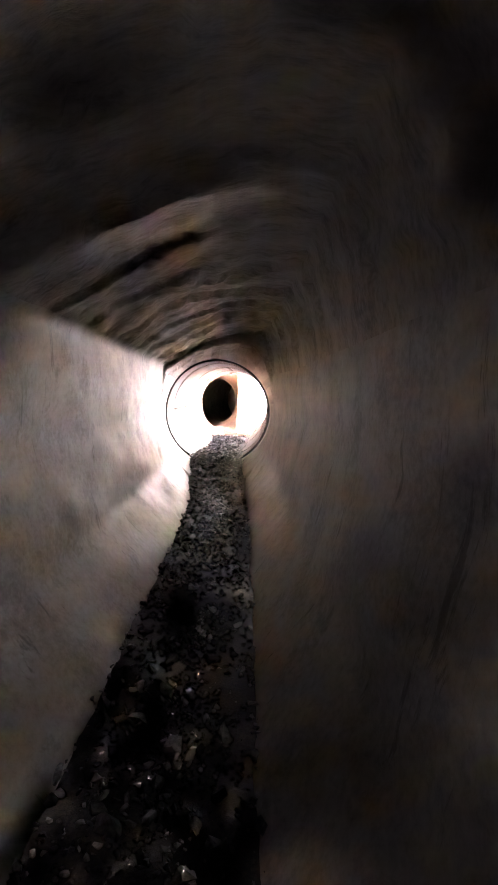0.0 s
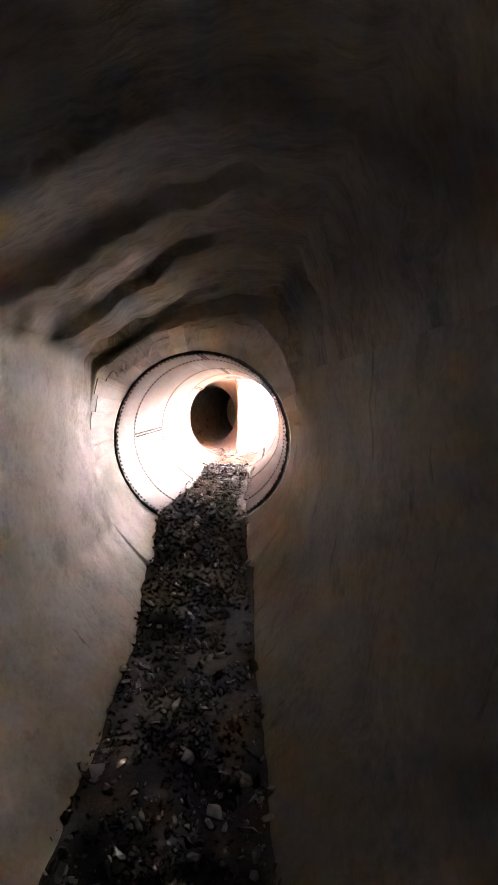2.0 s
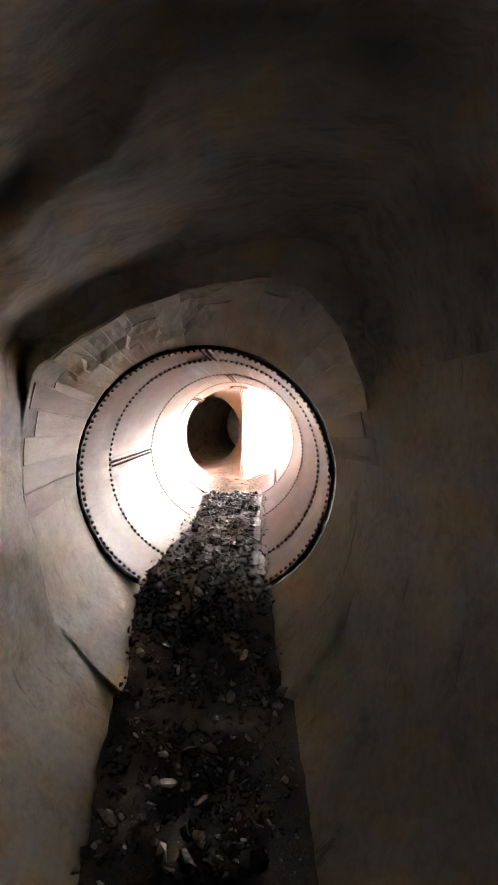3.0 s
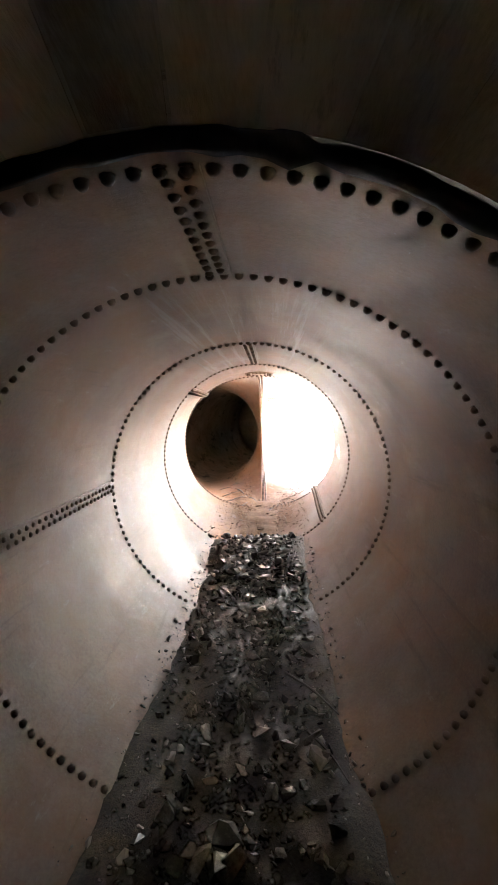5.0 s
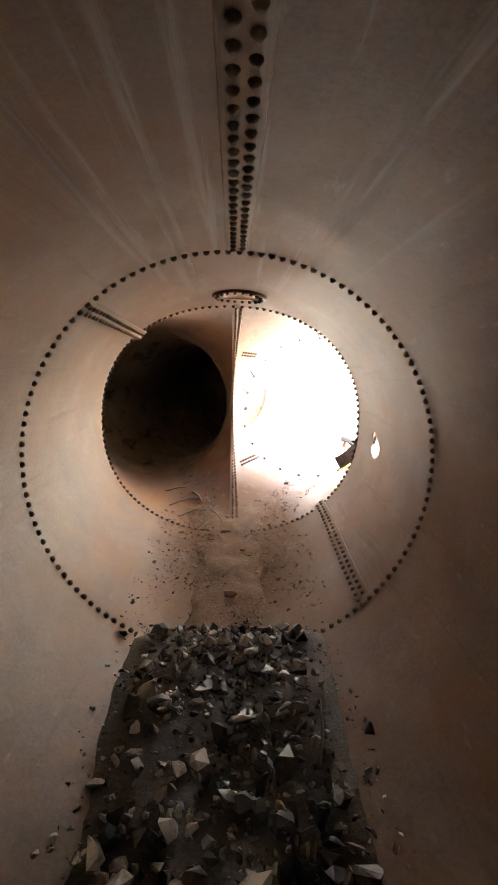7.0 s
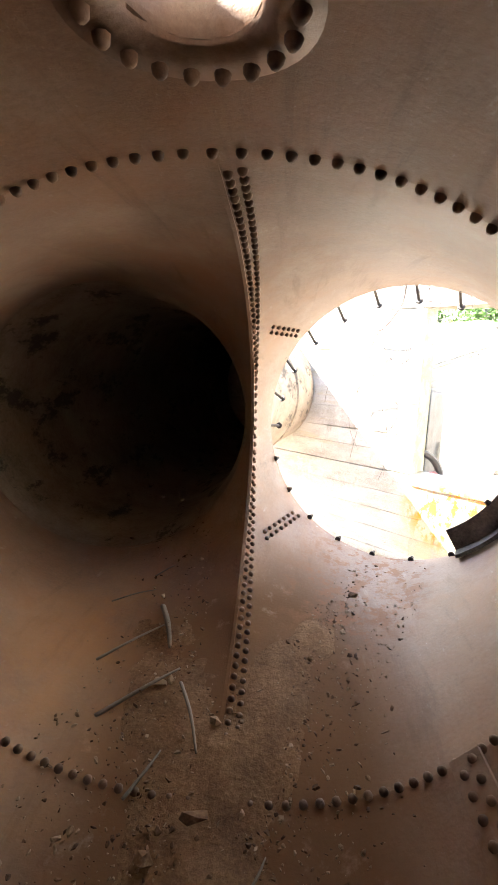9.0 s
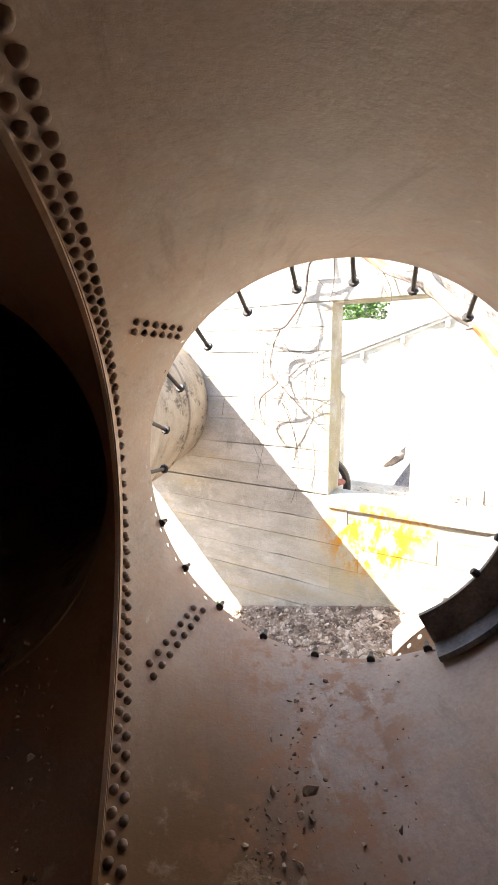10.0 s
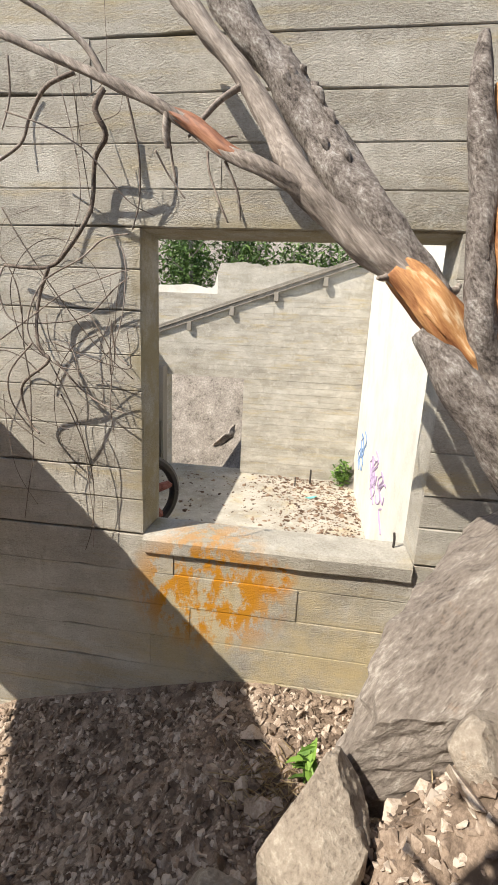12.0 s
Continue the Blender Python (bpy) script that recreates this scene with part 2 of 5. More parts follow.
HILLROCK = material("weathered_hill_rock", [(0.09, 0.075, 0.065), (0.30, 0.265, 0.235), (0.52, 0.47, 0.42)], 1.8, (0.8, 0.95), 1.0, 14, fine_mix=0.5, bump_dist=0.06)
overlay(HILLROCK, (0.34, 0.20, 0.11), 1.6, 0.58, 0.68, amount=0.6)
HILL = material("hillside_rock", [(0.06, 0.05, 0.042), (0.22, 0.195, 0.17), (0.32, 0.285, 0.25), (0.50, 0.455, 0.41)], 1.5, (0.85, 1.0), 1.0, 13, fine_mix=0.5, bump_dist=0.15)
PAPER = material("white_paper", [(0.62, 0.62, 0.66), (0.8, 0.8, 0.82)], 10, (0.6, 0.8), 0.1, 60)
TEAL = material("teal_plastic", [(0.10, 0.42, 0.40), (0.16, 0.55, 0.52)], 8, (0.4, 0.6), 0.1, 60)
SPRAY = material("blue_spray_paint", [(0.12, 0.22, 0.42), (0.2, 0.33, 0.55)], 8, (0.5, 0.7), 0.1, 60)
PURPLE = material("mauve_spray_paint", [(0.32, 0.24, 0.40), (0.42, 0.34, 0.48)], 8, (0.5, 0.7), 0.1, 60)


# ---- mesh helpers ----
def link_mesh(name, bm, mat, smooth=False):
    me = bpy.data.meshes.new(name)
    bm.normal_update()
    bm.to_mesh(me)
    bm.free()
    me.materials.append(mat)
    if smooth:
        me.polygons.foreach_set("use_smooth", [True] * len(me.polygons))
    return new(name, me)


def part(name, bm, mat, parent, label="", smooth=False):
    ob = link_mesh(name, bm, mat, smooth)
    ob.parent = parent
    if label:
        tagged(ob, label)
    return ob


def data_object(name, verts, faces, mat, smooth=False):
    me = bpy.data.meshes.new(name)
    me.from_pydata(verts, [], faces)
    me.update()
    me.materials.append(mat)
    if smooth:
        me.polygons.foreach_set("use_smooth", [True] * len(me.polygons))
    return new(name, me)


def empty(name, place=(0, 0, 0)):
    ob = new(name)
    ob.location = place
    ob.empty_display_size = 0.1
    return ob


def loft(rings, closed=True, cap=False):
    """Faces between rings of equal count. closed: each ring is a loop."""
    bm = bmesh.new()
    rows = [[bm.verts.new(p) for p in r] for r in rings]
    n = len(rows[0])
    for a, b in zip(rows, rows[1:]):
        for i in range(n if closed else n - 1):
            j = (i + 1) % n
            bm.faces.new((a[i], a[j], b[j], b[i]))
    if cap:
        bm.faces.new(rows[0][::-1])
        bm.faces.new(rows[-1])
    return bm


def box(bm, centre, size, turn=None, bevel=0.0):
    m = Matrix.Translation(centre) @ (turn.to_4x4() if turn else Matrix()) @ Matrix.Diagonal((*size, 1))
    g = bmesh.ops.create_cube(bm, size=1, matrix=m)
    if bevel:
        edges = list({e for v in g["verts"] for e in v.link_edges})
        bmesh.ops.bevel(bm, geom=edges, offset=bevel, segments=1, affect="EDGES")
    return bm


def tube_rings(points, radii, n=10, rough=0.0, seed=0.0, steps=6):
    """Rings along a smooth line through the points."""
    P = [Vector(p) for p in points]
    line, rad = [], []
    for i in range(len(P) - 1):
        p0, p1, p2, p3 = P[max(i - 1, 0)], P[i], P[i + 1], P[min(i + 2, len(P) - 1)]
        for k in range(steps):
            t = k / steps
            line.append(0.5 * ((2 * p1) + (p2 - p0) * t + (2 * p0 - 5 * p1 + 4 * p2 - p3) * t * t + (3 * p1 - p0 - 3 * p2 + p3) * t ** 3))
            rad.append(radii[i] * (1 - t) + radii[i + 1] * t)
    line.append(P[-1])
    rad.append(radii[-1])
    rings, run = [], 0.0
    side = Vector((0.3, 0.2, 1)).normalized()
    for i, p in enumerate(line):
        d = (line[min(i + 1, len(line) - 1)] - line[max(i - 1, 0)]).normalized()
        run += (p - line[max(i - 1, 0)]).length
        a = (side - d * side.dot(d)).normalized()
        side = a
        b = d.cross(a)
        ring = []
        for k in range(n):
            f = 2 * math.pi * k / n
            r = rad[i]
            if rough:
                r *= 1 + rough * noise.noise(Vector((math.cos(f) * 1.3 + seed, math.sin(f) * 1.3, run * 4))) + 0.7 * rough * noise.noise(Vector((math.cos(f) * 4 + seed, math.sin(f) * 4, run * 7)))
            ring.append(p + (a * math.cos(f) + b * math.sin(f)) * r)
        rings.append(ring)
    return rings


def tube(points, radii, n=10, rough=0.0, seed=0.0, steps=6):
    return loft(tube_rings(points, radii, n, rough, seed, steps), cap=True)


rng = np.random.default_rng(7)


def hull(seed, count=12, flat=0.40):
    """An angular chip: the convex hull of a few points on a flattened ball."""
    r = np.random.default_rng(seed)
    p = r.normal(size=(count, 3))
    p = p / np.linalg.norm(p, axis=1)[:, None] * r.uniform(0.75, 1.05, (count, 1)) * np.array((1, r.uniform(0.55, 0.9), flat * r.uniform(0.6, 1.2)))
    bm = bmesh.new()
    for q in p:
        bm.verts.new(q)
    out = bmesh.ops.convex_hull(bm, input=bm.verts)
    bmesh.ops.delete(bm, geom=[g for g in out["geom_interior"] if isinstance(g, bmesh.types.BMVert)], context="VERTS")
    bmesh.ops.triangulate(bm, faces=bm.faces)
    bm.verts.index_update()
    V = np.array([v.co[:] for v in bm.verts])
    F = np.array([[v.index for v in f.verts] for f in bm.faces])
    bm.free()
    return V, F


HULLS = [hull(100 + i) for i in range(14)]


def scatter(places, sizes, tilt=0.5):
    """Many chips as one list of vertices and faces."""
    vs, fs, base = [], [], 0
    for p, s in zip(places, sizes):
        V, F = HULLS[int(rng.integers(len(HULLS)))]
        e = Euler((rng.normal(0, tilt), rng.normal(0, tilt), rng.uniform(0, 6.28))).to_matrix()
        vs.append((V * s) @ np.array(e).T + np.array(p))
        fs.append(F + base)
        base += len(V)
    return np.vstack(vs).tolist(), np.vstack(fs).tolist()


# ---- plan: shared numbers ----
R, ZC = 1.05, 0.96                                  # penstock radius and axis height
Y_A, Y_B, Y_C, Y_D, Y_E = -0.16, 0.58, 2.27, 3.94, 5.49   # riveted round joints
E_HALF, E_HIGH, E_Z = 1.10, 0.975, 1.0              # the widened joint before the fork
AZ, DIP, RF = radians(25), radians(-4), 0.92        # outlet of the right branch
FN = Vector((math.sin(AZ) * math.cos(DIP), math.cos(AZ) * math.cos(DIP), math.sin(DIP)))
FU = Vector((math.cos(AZ), -math.sin(AZ), 0))
FV = FU.cross(FN)
FC = Vector((0.955, 7.314, 1.037))
W0 = Vector((1.936, 10.03, 0))                      # foot of the window's first jamb on the powerhouse wall
WU = Vector((0.768, -0.641, 0)).normalized()        # along that wall
WN = Vector((0.641, 0.768, 0)).normalized()         # into that wall
W_TURN = math.atan2(WU.y, WU.x)
WIN_W, WIN_H, W_TOP = 1.95, 2.11, 3.95
ROOM, HALL_Z = 11.0, -3.05                          # depth to the hall's back wall, and its floor


def on_wall(u, off, z):
    """off: metres behind the wall's face."""
    return W0 + WU * u + WN * off + Vector((0, 0, z))


def smooth01(v):
    v = min(1.0, max(0.0, v))
    return v * v * (3 - 2 * v)


def ring_round(y, r=R, n=140):
    return [Vector((r * math.cos(a), y, ZC + r * math.sin(a))) for a in (2 * math.pi * i / n for i in range(n))]


def e_point(a):
    """The widened joint is a little squarer than an ellipse."""
    c, d = math.cos(a), math.sin(a)
    return Vector((E_HALF * math.copysign(abs(c) ** 0.9, c), Y_E, E_Z + E_HIGH * math.copysign(abs(d) ** 0.9, d)))


def ring_e(n=140):
    return [e_point(2 * math.pi * i / n) for i in range(n)]


def ring_f(back=0.0, r=RF, n=140, flip=1):
    out = []
    for i in range(n):
        a = 2 * math.pi * i / n
        p = FC - FN * back + (FU * math.cos(a) + FV * math.sin(a)) * r
        out.append(Vector((flip * p.x, p.y, p.z)))
    return out


def mix_rings(a, b, t):
    return [p.lerp(q, t) for p, q in zip(a, b)]


# ---- tunnel ----
def tunnel_axis(y):
    return np.interp(y, [-14, -10, -7, -4, -2, -0.7, 0], [0.72, 0.62, 0.5, 0.37, 0.2, 0.05, 0.0])


def tunnel_ring(y, n=96):
    c = float(tunnel_axis(y))
    b = float(np.interp(y, [-7, -4, -1.5, -0.7, 0], [0.40, 0.41, 0.43, 0.5, 0.5]))
    key = [(b, -0.30), (0.84, 0.25), (1.0, 1.04), (0.98, 1.70), (0.88, 2.12), (0.75, 2.39), (0.38, 2.42), (0, 2.34), (-0.45, 2.16), (-0.8, 1.95), (-0.98, 1.83), (-1.0, 1.04), (-0.82, 0.25), (-b + 0.05, -0.30)]
    k = [Vector((x, 0, z)) for x, z in key]
    lens = [0.0]
    for p, q in zip(k, k[1:]):
        lens.append(lens[-1] + (q - p).length)
    out = []
    blend = 0.0 if y < -1.345 else min(1.0, 0.42 + 0.58 * (y + 1.32) / 1.13) if y > -1.32 else 0.42 * (y + 1.345) / 0.025
    for i in range(n):
        s = lens[-1] * i / (n - 1)
        x = float(np.interp(s, lens, [p.x for p in k]))
        z = float(np.interp(s, lens, [p.z for p in k]))
        a = radians(-62) + radians(304) * i / (n - 1)
        cx, cz = (R + 0.025) * math.cos(a), ZC + (R + 0.025) * math.sin(a)
        p = Vector((c + x * (1 - blend) + cx * blend, y, z * (1 - blend) + cz * blend))
        d = Vector((x, 0, z - 1.0)).normalized()
        top = smooth01((z - 1.84) / 0.10)
        w = (1 - blend)
        q = Vector((p.x * 1.2, y * 0.8, p.z * 1.2))
        amp = 0.03 * noise.noise(q * 1.5) + 0.012 * noise.noise(q * 6)
        # the roof breaks in low ledges across the tunnel
        run = 1.25 * y + 0.55 * noise.noise(Vector((p.x * 1.3, y * 0.5, 3))) + 0.12 * noise.noise(q * 5)
        ledge = 0.11 * (run - math.floor(run) - 0.5) * (0.55 + 0.9 * noise.noise(Vector((p.x * 0.9, math.floor(run) * 3.7, 8))))
        amp += top * (ledge + 0.035 * noise.noise(q * 3.5) + 0.022 * noise.noise(q * 11))
        slot = 0.15 * math.exp(-((y + 1.335 + 0.03 * noise.noise(Vector((p.x * 3, 0, 0)))) / 0.035) ** 2) * top * smooth01((x + 0.55) / 0.9) * smooth01((0.95 - x) / 0.15)
        out.append(p + d * (amp * w + slot))
    return out


ys = list(np.arange(-13.0, -8.5, 0.11)) + list(np.arange(-8.5, -1.5, 0.045)) + list(np.linspace(-1.5, -1.2, 21)) + list(np.linspace(-1.15, -0.2, 20))
rings = [tunnel_ring(y, 116) for y in ys]
bm = loft(rings, closed=False)
tunnel = link_mesh("wall_tunnel", bm, TUNNEL, True)
tunnel.data.materials.append(ROOF)
for f in tunnel.data.polygons:
    i = f.index % 115
    if 34 < i < 76 and f.center.y < -1.2:
        f.material_index = 1
tagged(tunnel, "stained concrete tunnel lining under a rough rock roof", "tunnel wall", kind="structure")
# marks of the form boards, which splay from the pipe's mouth
rb = random.Random(17)
BOARDS = 38
span = [tunnel_ring(y, BOARDS * 3 + 1) for y in np.linspace(-1.27, -0.215, 9)]
for k in range(9, BOARDS - 7):
    proud, skew, first = rb.uniform(0.002, 0.009), rb.uniform(-0.002, 0.002), rb.choice((0, 0, 0, 1, 2))
    rows = []
    for j, ring in enumerate(span[first:]):
        hub = Vector((0, ring[0].y, ZC))
        cut = [ring[3 * k].lerp(ring[3 * k + 1], 0.06 + 0.05 * rb.random()), ring[3 * k + 1], ring[3 * k + 2], ring[3 * k + 3].lerp(ring[3 * k + 2], 0.05)]
        inner = [p + (hub - p).normalized() * (proud + skew * (i - 1.5)) for i, p in enumerate(cut)]
        rows.append([cut[0] - (hub - cut[0]).normalized() * 0.01] + inner + [cut[3] - (hub - cut[3]).normalized() * 0.01])
    bm = loft(rows)
    bm.faces.new([bm.verts.new(p) for p in rows[0]])
    bmesh.ops.recalc_face_normals(bm, faces=bm.faces)
    part("board_mark", bm, BOARDED, tunnel)
bm = bmesh.new()
box(bm, (0.7, -13.1, 1.0), (3.2, 0.3, 3.6))
tagged(link_mesh("wall_tunnel_end", bm, TUNNEL), "plain dark end of the tunnel", "wall", kind="structure")
# a collar closes the gap between lining and steel; its near-black colour paints the gap's shade
bm = loft([ring_round(-0.18, R + 0.012), ring_round(-0.18, R + 0.16), ring_round(0.25, R + 0.16), ring_round(0.25, R + 0.014)])
tagged(link_mesh("trim_collar", bm, DARKIRON, True), "collar round the steel pipe's mouth, near-black for the shaded gap", "collar", kind="structure")


def floor_height(y):
    return float(np.interp(y, [-13, -6, -2.5, -1.2, -0.3, 0.1, 1.0, 3.0, 3.5, 3.9, 4.15, 5.5, 7.2], [-0.24, -0.25, -0.25, -0.15, 0.02, 0.06, 0.03, 0.02, 0.05, 0.05, -0.045, 0.045, 0.13]))


def pipe_bottom(x, y):
    """Height of the steel under a point near the bottom, up to the fork."""
    t = smooth01((y - Y_D) / (Y_E - Y_D)) if y > Y_D else 0.0
    a, b, c = R + (E_HALF - R) * t, R + (E_HIGH - R) * t, ZC + (E_Z - ZC) * t
    return c - b * math.sqrt(max(0.0, 1 - (x / a) ** 2))


def bed(name, y0, y1, half, mat, label, rough=0.03, n=22, lift=0.0):
    verts, faces = [], []
    yy = np.arange(y0, y1, 0.05)
    for y in yy:
        c = float(tunnel_axis(y)) if y < 0 else 0.0
        h = half(y)
        for i in range(n + 1):
            s = -1 + 2 * i / n
            x = c + s * h * (1 + 0.08 * noise.noise(Vector((s * 2, y * 2.2, 4))))
            edge = 1 - abs(s) ** 4
            z = floor_height(y) + lift + rough * edge * (noise.noise(Vector((x * 3, y * 3, 1))) + 0.6 * noise.noise(Vector((x * 9, y * 9, 2)))) - 0.03 * abs(s) ** 6
            verts.append((x, y, z))
    for j in range(len(yy) - 1):
        for i in range(n):
            a = j * (n + 1) + i
            faces.append((a, a + 1, a + n + 2, a + n + 1))
    ob = data_object(name, verts, faces, mat, True)
    return tagged(ob, label, "dirt floor", kind="structure")


bed("floor_tunnel", -13.0, 4.05, lambda y: float(np.interp(y, [-13, -7, -4, -2, -0.7, 0, 0.6, 3.3, 4.0], [0.6, 0.62, 0.64, 0.68, 0.78, 0.72, 0.62, 0.6, 0.58])), DIRT, "dark damp rubble floor along tunnel and pipe")


# ---- penstock: one welded and riveted thing ----
penstock = empty("penstock", (0, 0, 0))
tagged(penstock, "large riveted brown steel penstock that forks in two", "penstock pipe")


def shell(name, bm, label="", mat=STEEL):
    ob = part(name, bm, mat, penstock, label, True)
    so = ob.modifiers.new("thickness", "SOLIDIFY")
    so.thickness, so.offset, so.use_rim = 0.012, 1.0, False
    return ob


def outward(bm, inside):
    """Turns the faces so that their normals point away from the axis point."""
    bm.normal_update()
    bad = [f for f in bm.faces if f.normal.dot(f.calc_center_median() - inside(f.calc_center_median())) < 0]
    bmesh.ops.reverse_faces(bm, faces=bad)
    return bm


# added ragged black tube that stands in for the shade in the mouth's gap
gap_shade = [Vector(((R + 0.012 + 0.012 * noise.noise(Vector((k * 0.7, 0, 3)))) * math.cos(a), -0.19, ZC + (R + 0.012) * math.sin(a))) for k, a in enumerate(radians(-58 + 296 * k / 120) for k in range(121))]
part("mouth_gap_shade", tube(gap_shade, [0.021 + 0.014 * noise.noise(Vector((k * 0.9, 2, 0))) for k in range(121)], 9, 0.5, 2.0, 2), DARKIRON, penstock, "ragged black tube for the shaded gap round the mouth", True)


def axis_point(p):
    return Vector((0, p.y, ZC))


for y0, y1, r0 in ((Y_A, Y_B, R), (Y_B, Y_C, R), (Y_C, Y_D, R)):
    bm = loft([ring_round(y0 + (y1 - y0) * i / 8, r0) for i in range(9)])
    shell("shell_course", outward(bm, axis_point))

# the course before the fork, with a manhole in its crown and a small hole in its side
NS, MS = 140, 34
bm = loft([mix_rings(ring_round(Y_D), ring_e(), smooth01(i / MS)) for i in range(MS + 1)])


def pierce(bm, centre, reach, radius):
    """Opens a round hole: removes the faces near centre and fills up to a circle."""
    centre = Vector(centre)
    gone = [f for f in bm.faces if (f.calc_center_median() - centre).length < reach]
    bmesh.ops.delete(bm, geom=gone, context="FACES")
    loop = [e for e in bm.edges if len(e.link_faces) == 1 and all((v.co - centre).length < reach * 1.6 for v in e.verts)]
    vs = list({v for e in loop for v in e.verts})
    nrm = (centre - axis_point(centre)).normalized()
    a = Vector((0, 1, 0))
    b = nrm.cross(a)
    inner = {}
    for v in vs:
        d = v.co - centre
        f = math.atan2(d.dot(b), d.dot(a))
        inner[v] = bm.verts.new(centre + (a * math.cos(f) + b * math.sin(f)) * radius)
    for e in loop:
        v, w = e.verts
        bm.faces.new((v, w, inner[w], inner[v]))
    return bm


MAN = Vector((0.04, 5.02, 1.987))
SIDE = Vector((1.088, 5.03, 0.96))
pierce(bm, MAN, 0.14, 0.105)
pierce(bm, SIDE, 0.09, 0.055)
course_de = shell("shell_course", outward(bm, axis_point), "last round course with an open manhole on top")


L_AZ = radians(-9)
L_AX = Vector((math.sin(L_AZ) * math.cos(DIP), math.cos(L_AZ) * math.cos(DIP), math.sin(DIP)))
L_U = Vector((math.cos(L_AZ), -math.sin(L_AZ), 0))
L_UP = L_U.cross(L_AX)
LC = Vector((-0.965, 7.30, FC.z))


def branch(flip):
    e = [Vector((flip * p.x, p.y, p.z)) for p in ring_e()]
    f = ring_f(0.06)
    if flip < 0:
        f = [LC - L_AX * 0.06 + (L_U * -math.cos(a) + L_UP * math.sin(a)) * RF for a in (2 * math.pi * i / 140 for i in range(140))]
    bm = loft([mix_rings(e, f, i / 24) for i in range(25)])
    if flip > 0:
        # end band with a row of empty rivet holes
        cells = 70
        for c in range(cells):
            def at(s, t):
                a = 2 * math.pi * (c + s) / cells
                return FC - FN * 0.06 * (1 - t) + (FU * math.cos(a) + FV * math.sin(a)) * RF
            sq = [(0, 0), (0.5, 0), (1, 0), (1, 0.5), (1, 1), (0.5, 1), (0, 1), (0, 0.5)]
            out = [bm.verts.new(at(*p)) for p in sq]
            inn = []
            for p in sq:
                dx, dy = (p[0] - 0.5) * 0.0826, (p[1] - 0.5) * 0.06
                k = 0.0125 / math.hypot(dx, dy)
                inn.append(bm.verts.new(at(0.5 + dx * k / 0.0826, 0.5 + dy * k / 0.06)))
            for i in range(8):
                j = (i + 1) % 8
                bm.faces.new((out[i], out[j], inn[j], inn[i]))
        bmesh.ops.remove_doubles(bm, verts=bm.verts, dist=0.0008)
    bmesh.ops.bisect_plane(bm, geom=bm.verts[:] + bm.edges[:] + bm.faces[:], plane_co=(0, 0, 0), plane_no=(flip, 0, 0), clear_inner=True, dist=0.0005)
    return outward(bm, lambda p: Vector((flip * max(0.15, (p.y - 5.49) * 0.52), p.y, 1.0)))


from mathutils.bvhtree import BVHTree
bm = branch(1)
right_tree = BVHTree.FromBMesh(bm)
crotch = sorted({(round(v.co.z, 4), round(v.co.y, 4)) for v in bm.verts if abs(v.co.x) < 0.001 and v.co.y > Y_E + 0.01})
shell("branch_shell", bm, "branch that opens to daylight").modifiers[0].thickness = 0.006
bm = branch(-1)
crotch_l = sorted({(round(v.co.z, 4), round(v.co.y, 4)) for v in bm.verts if abs(v.co.x) < 0.001 and v.co.y > Y_E + 0.01})
shell("branch_shell", bm, "dark branch that leads on")
# web plate that closes the fork between the two branches
rows = []
for k in range(60):
    zz = max(crotch[0][0], crotch_l[0][0]) + (min(crotch[-1][0], crotch_l[-1][0]) - max(crotch[0][0], crotch_l[0][0])) * k / 59
    ya = float(np.interp(zz, [c[0] for c in crotch], [c[1] for c in crotch]))
    yb = float(np.interp(zz, [c[0] for c in crotch_l], [c[1] for c in crotch_l]))
    ya, yb = min(ya, yb), max(ya, yb, min(ya, yb) + 0.02)
    rows.append([Vector((x, y, zz)) for x, y in ((0.004, ya), (-0.012, ya), (-0.012, yb + 0.03), (0.004, yb + 0.03))])
bm = loft(rows)
bmesh.ops.recalc_face_normals(bm, faces=bm.faces)
part("fork_web", bm, STEEL, penstock)

# the dark branch turns and runs on into the powerhouse wall
end = on_wall(-2.68, 0.25, 0.99)
bend = []
for i in range(15):
    t = i / 14
    k = smooth01(min(1, t / 0.35))
    p1 = LC + L_AX * (0.9 * min(t, 0.35) / 0.35)
    p = p1.lerp(end, k * t) if t < 1 else end
    d = L_AX.lerp((end - LC).normalized(), k).normalized()
    r = RF + (0.865 - RF) * smooth01(t / 0.4)
    u = Vector((d.y, -d.x, 0)).normalized()
    v = u.cross(d)
    bend.append([p + (u * math.cos(a) + v * math.sin(a)) * r for a in (2 * math.pi * j / 72 for j in range(72))])
bend[0] = [LC - L_AX * 0.09 + (L_U * math.cos(a) + L_UP * math.sin(a)) * (RF + 0.004) for a in (2 * math.pi * j / 72 for j in range(72))]
ax = (end - LC).normalized()
bend[-1] = [p + ax * ((0.2 - (p - W0).dot(WN)) / ax.dot(WN)) for p in bend[-1]]
mids = [sum(r, Vector()) / 72 for r in bend]
bm = loft(bend)
outward(bm, lambda p: min(mids, key=lambda m: (m - p).length))
shell("outer_pipe", bm, "coated pipe with dark peeling patches entering the wall", PIPE_OUT)
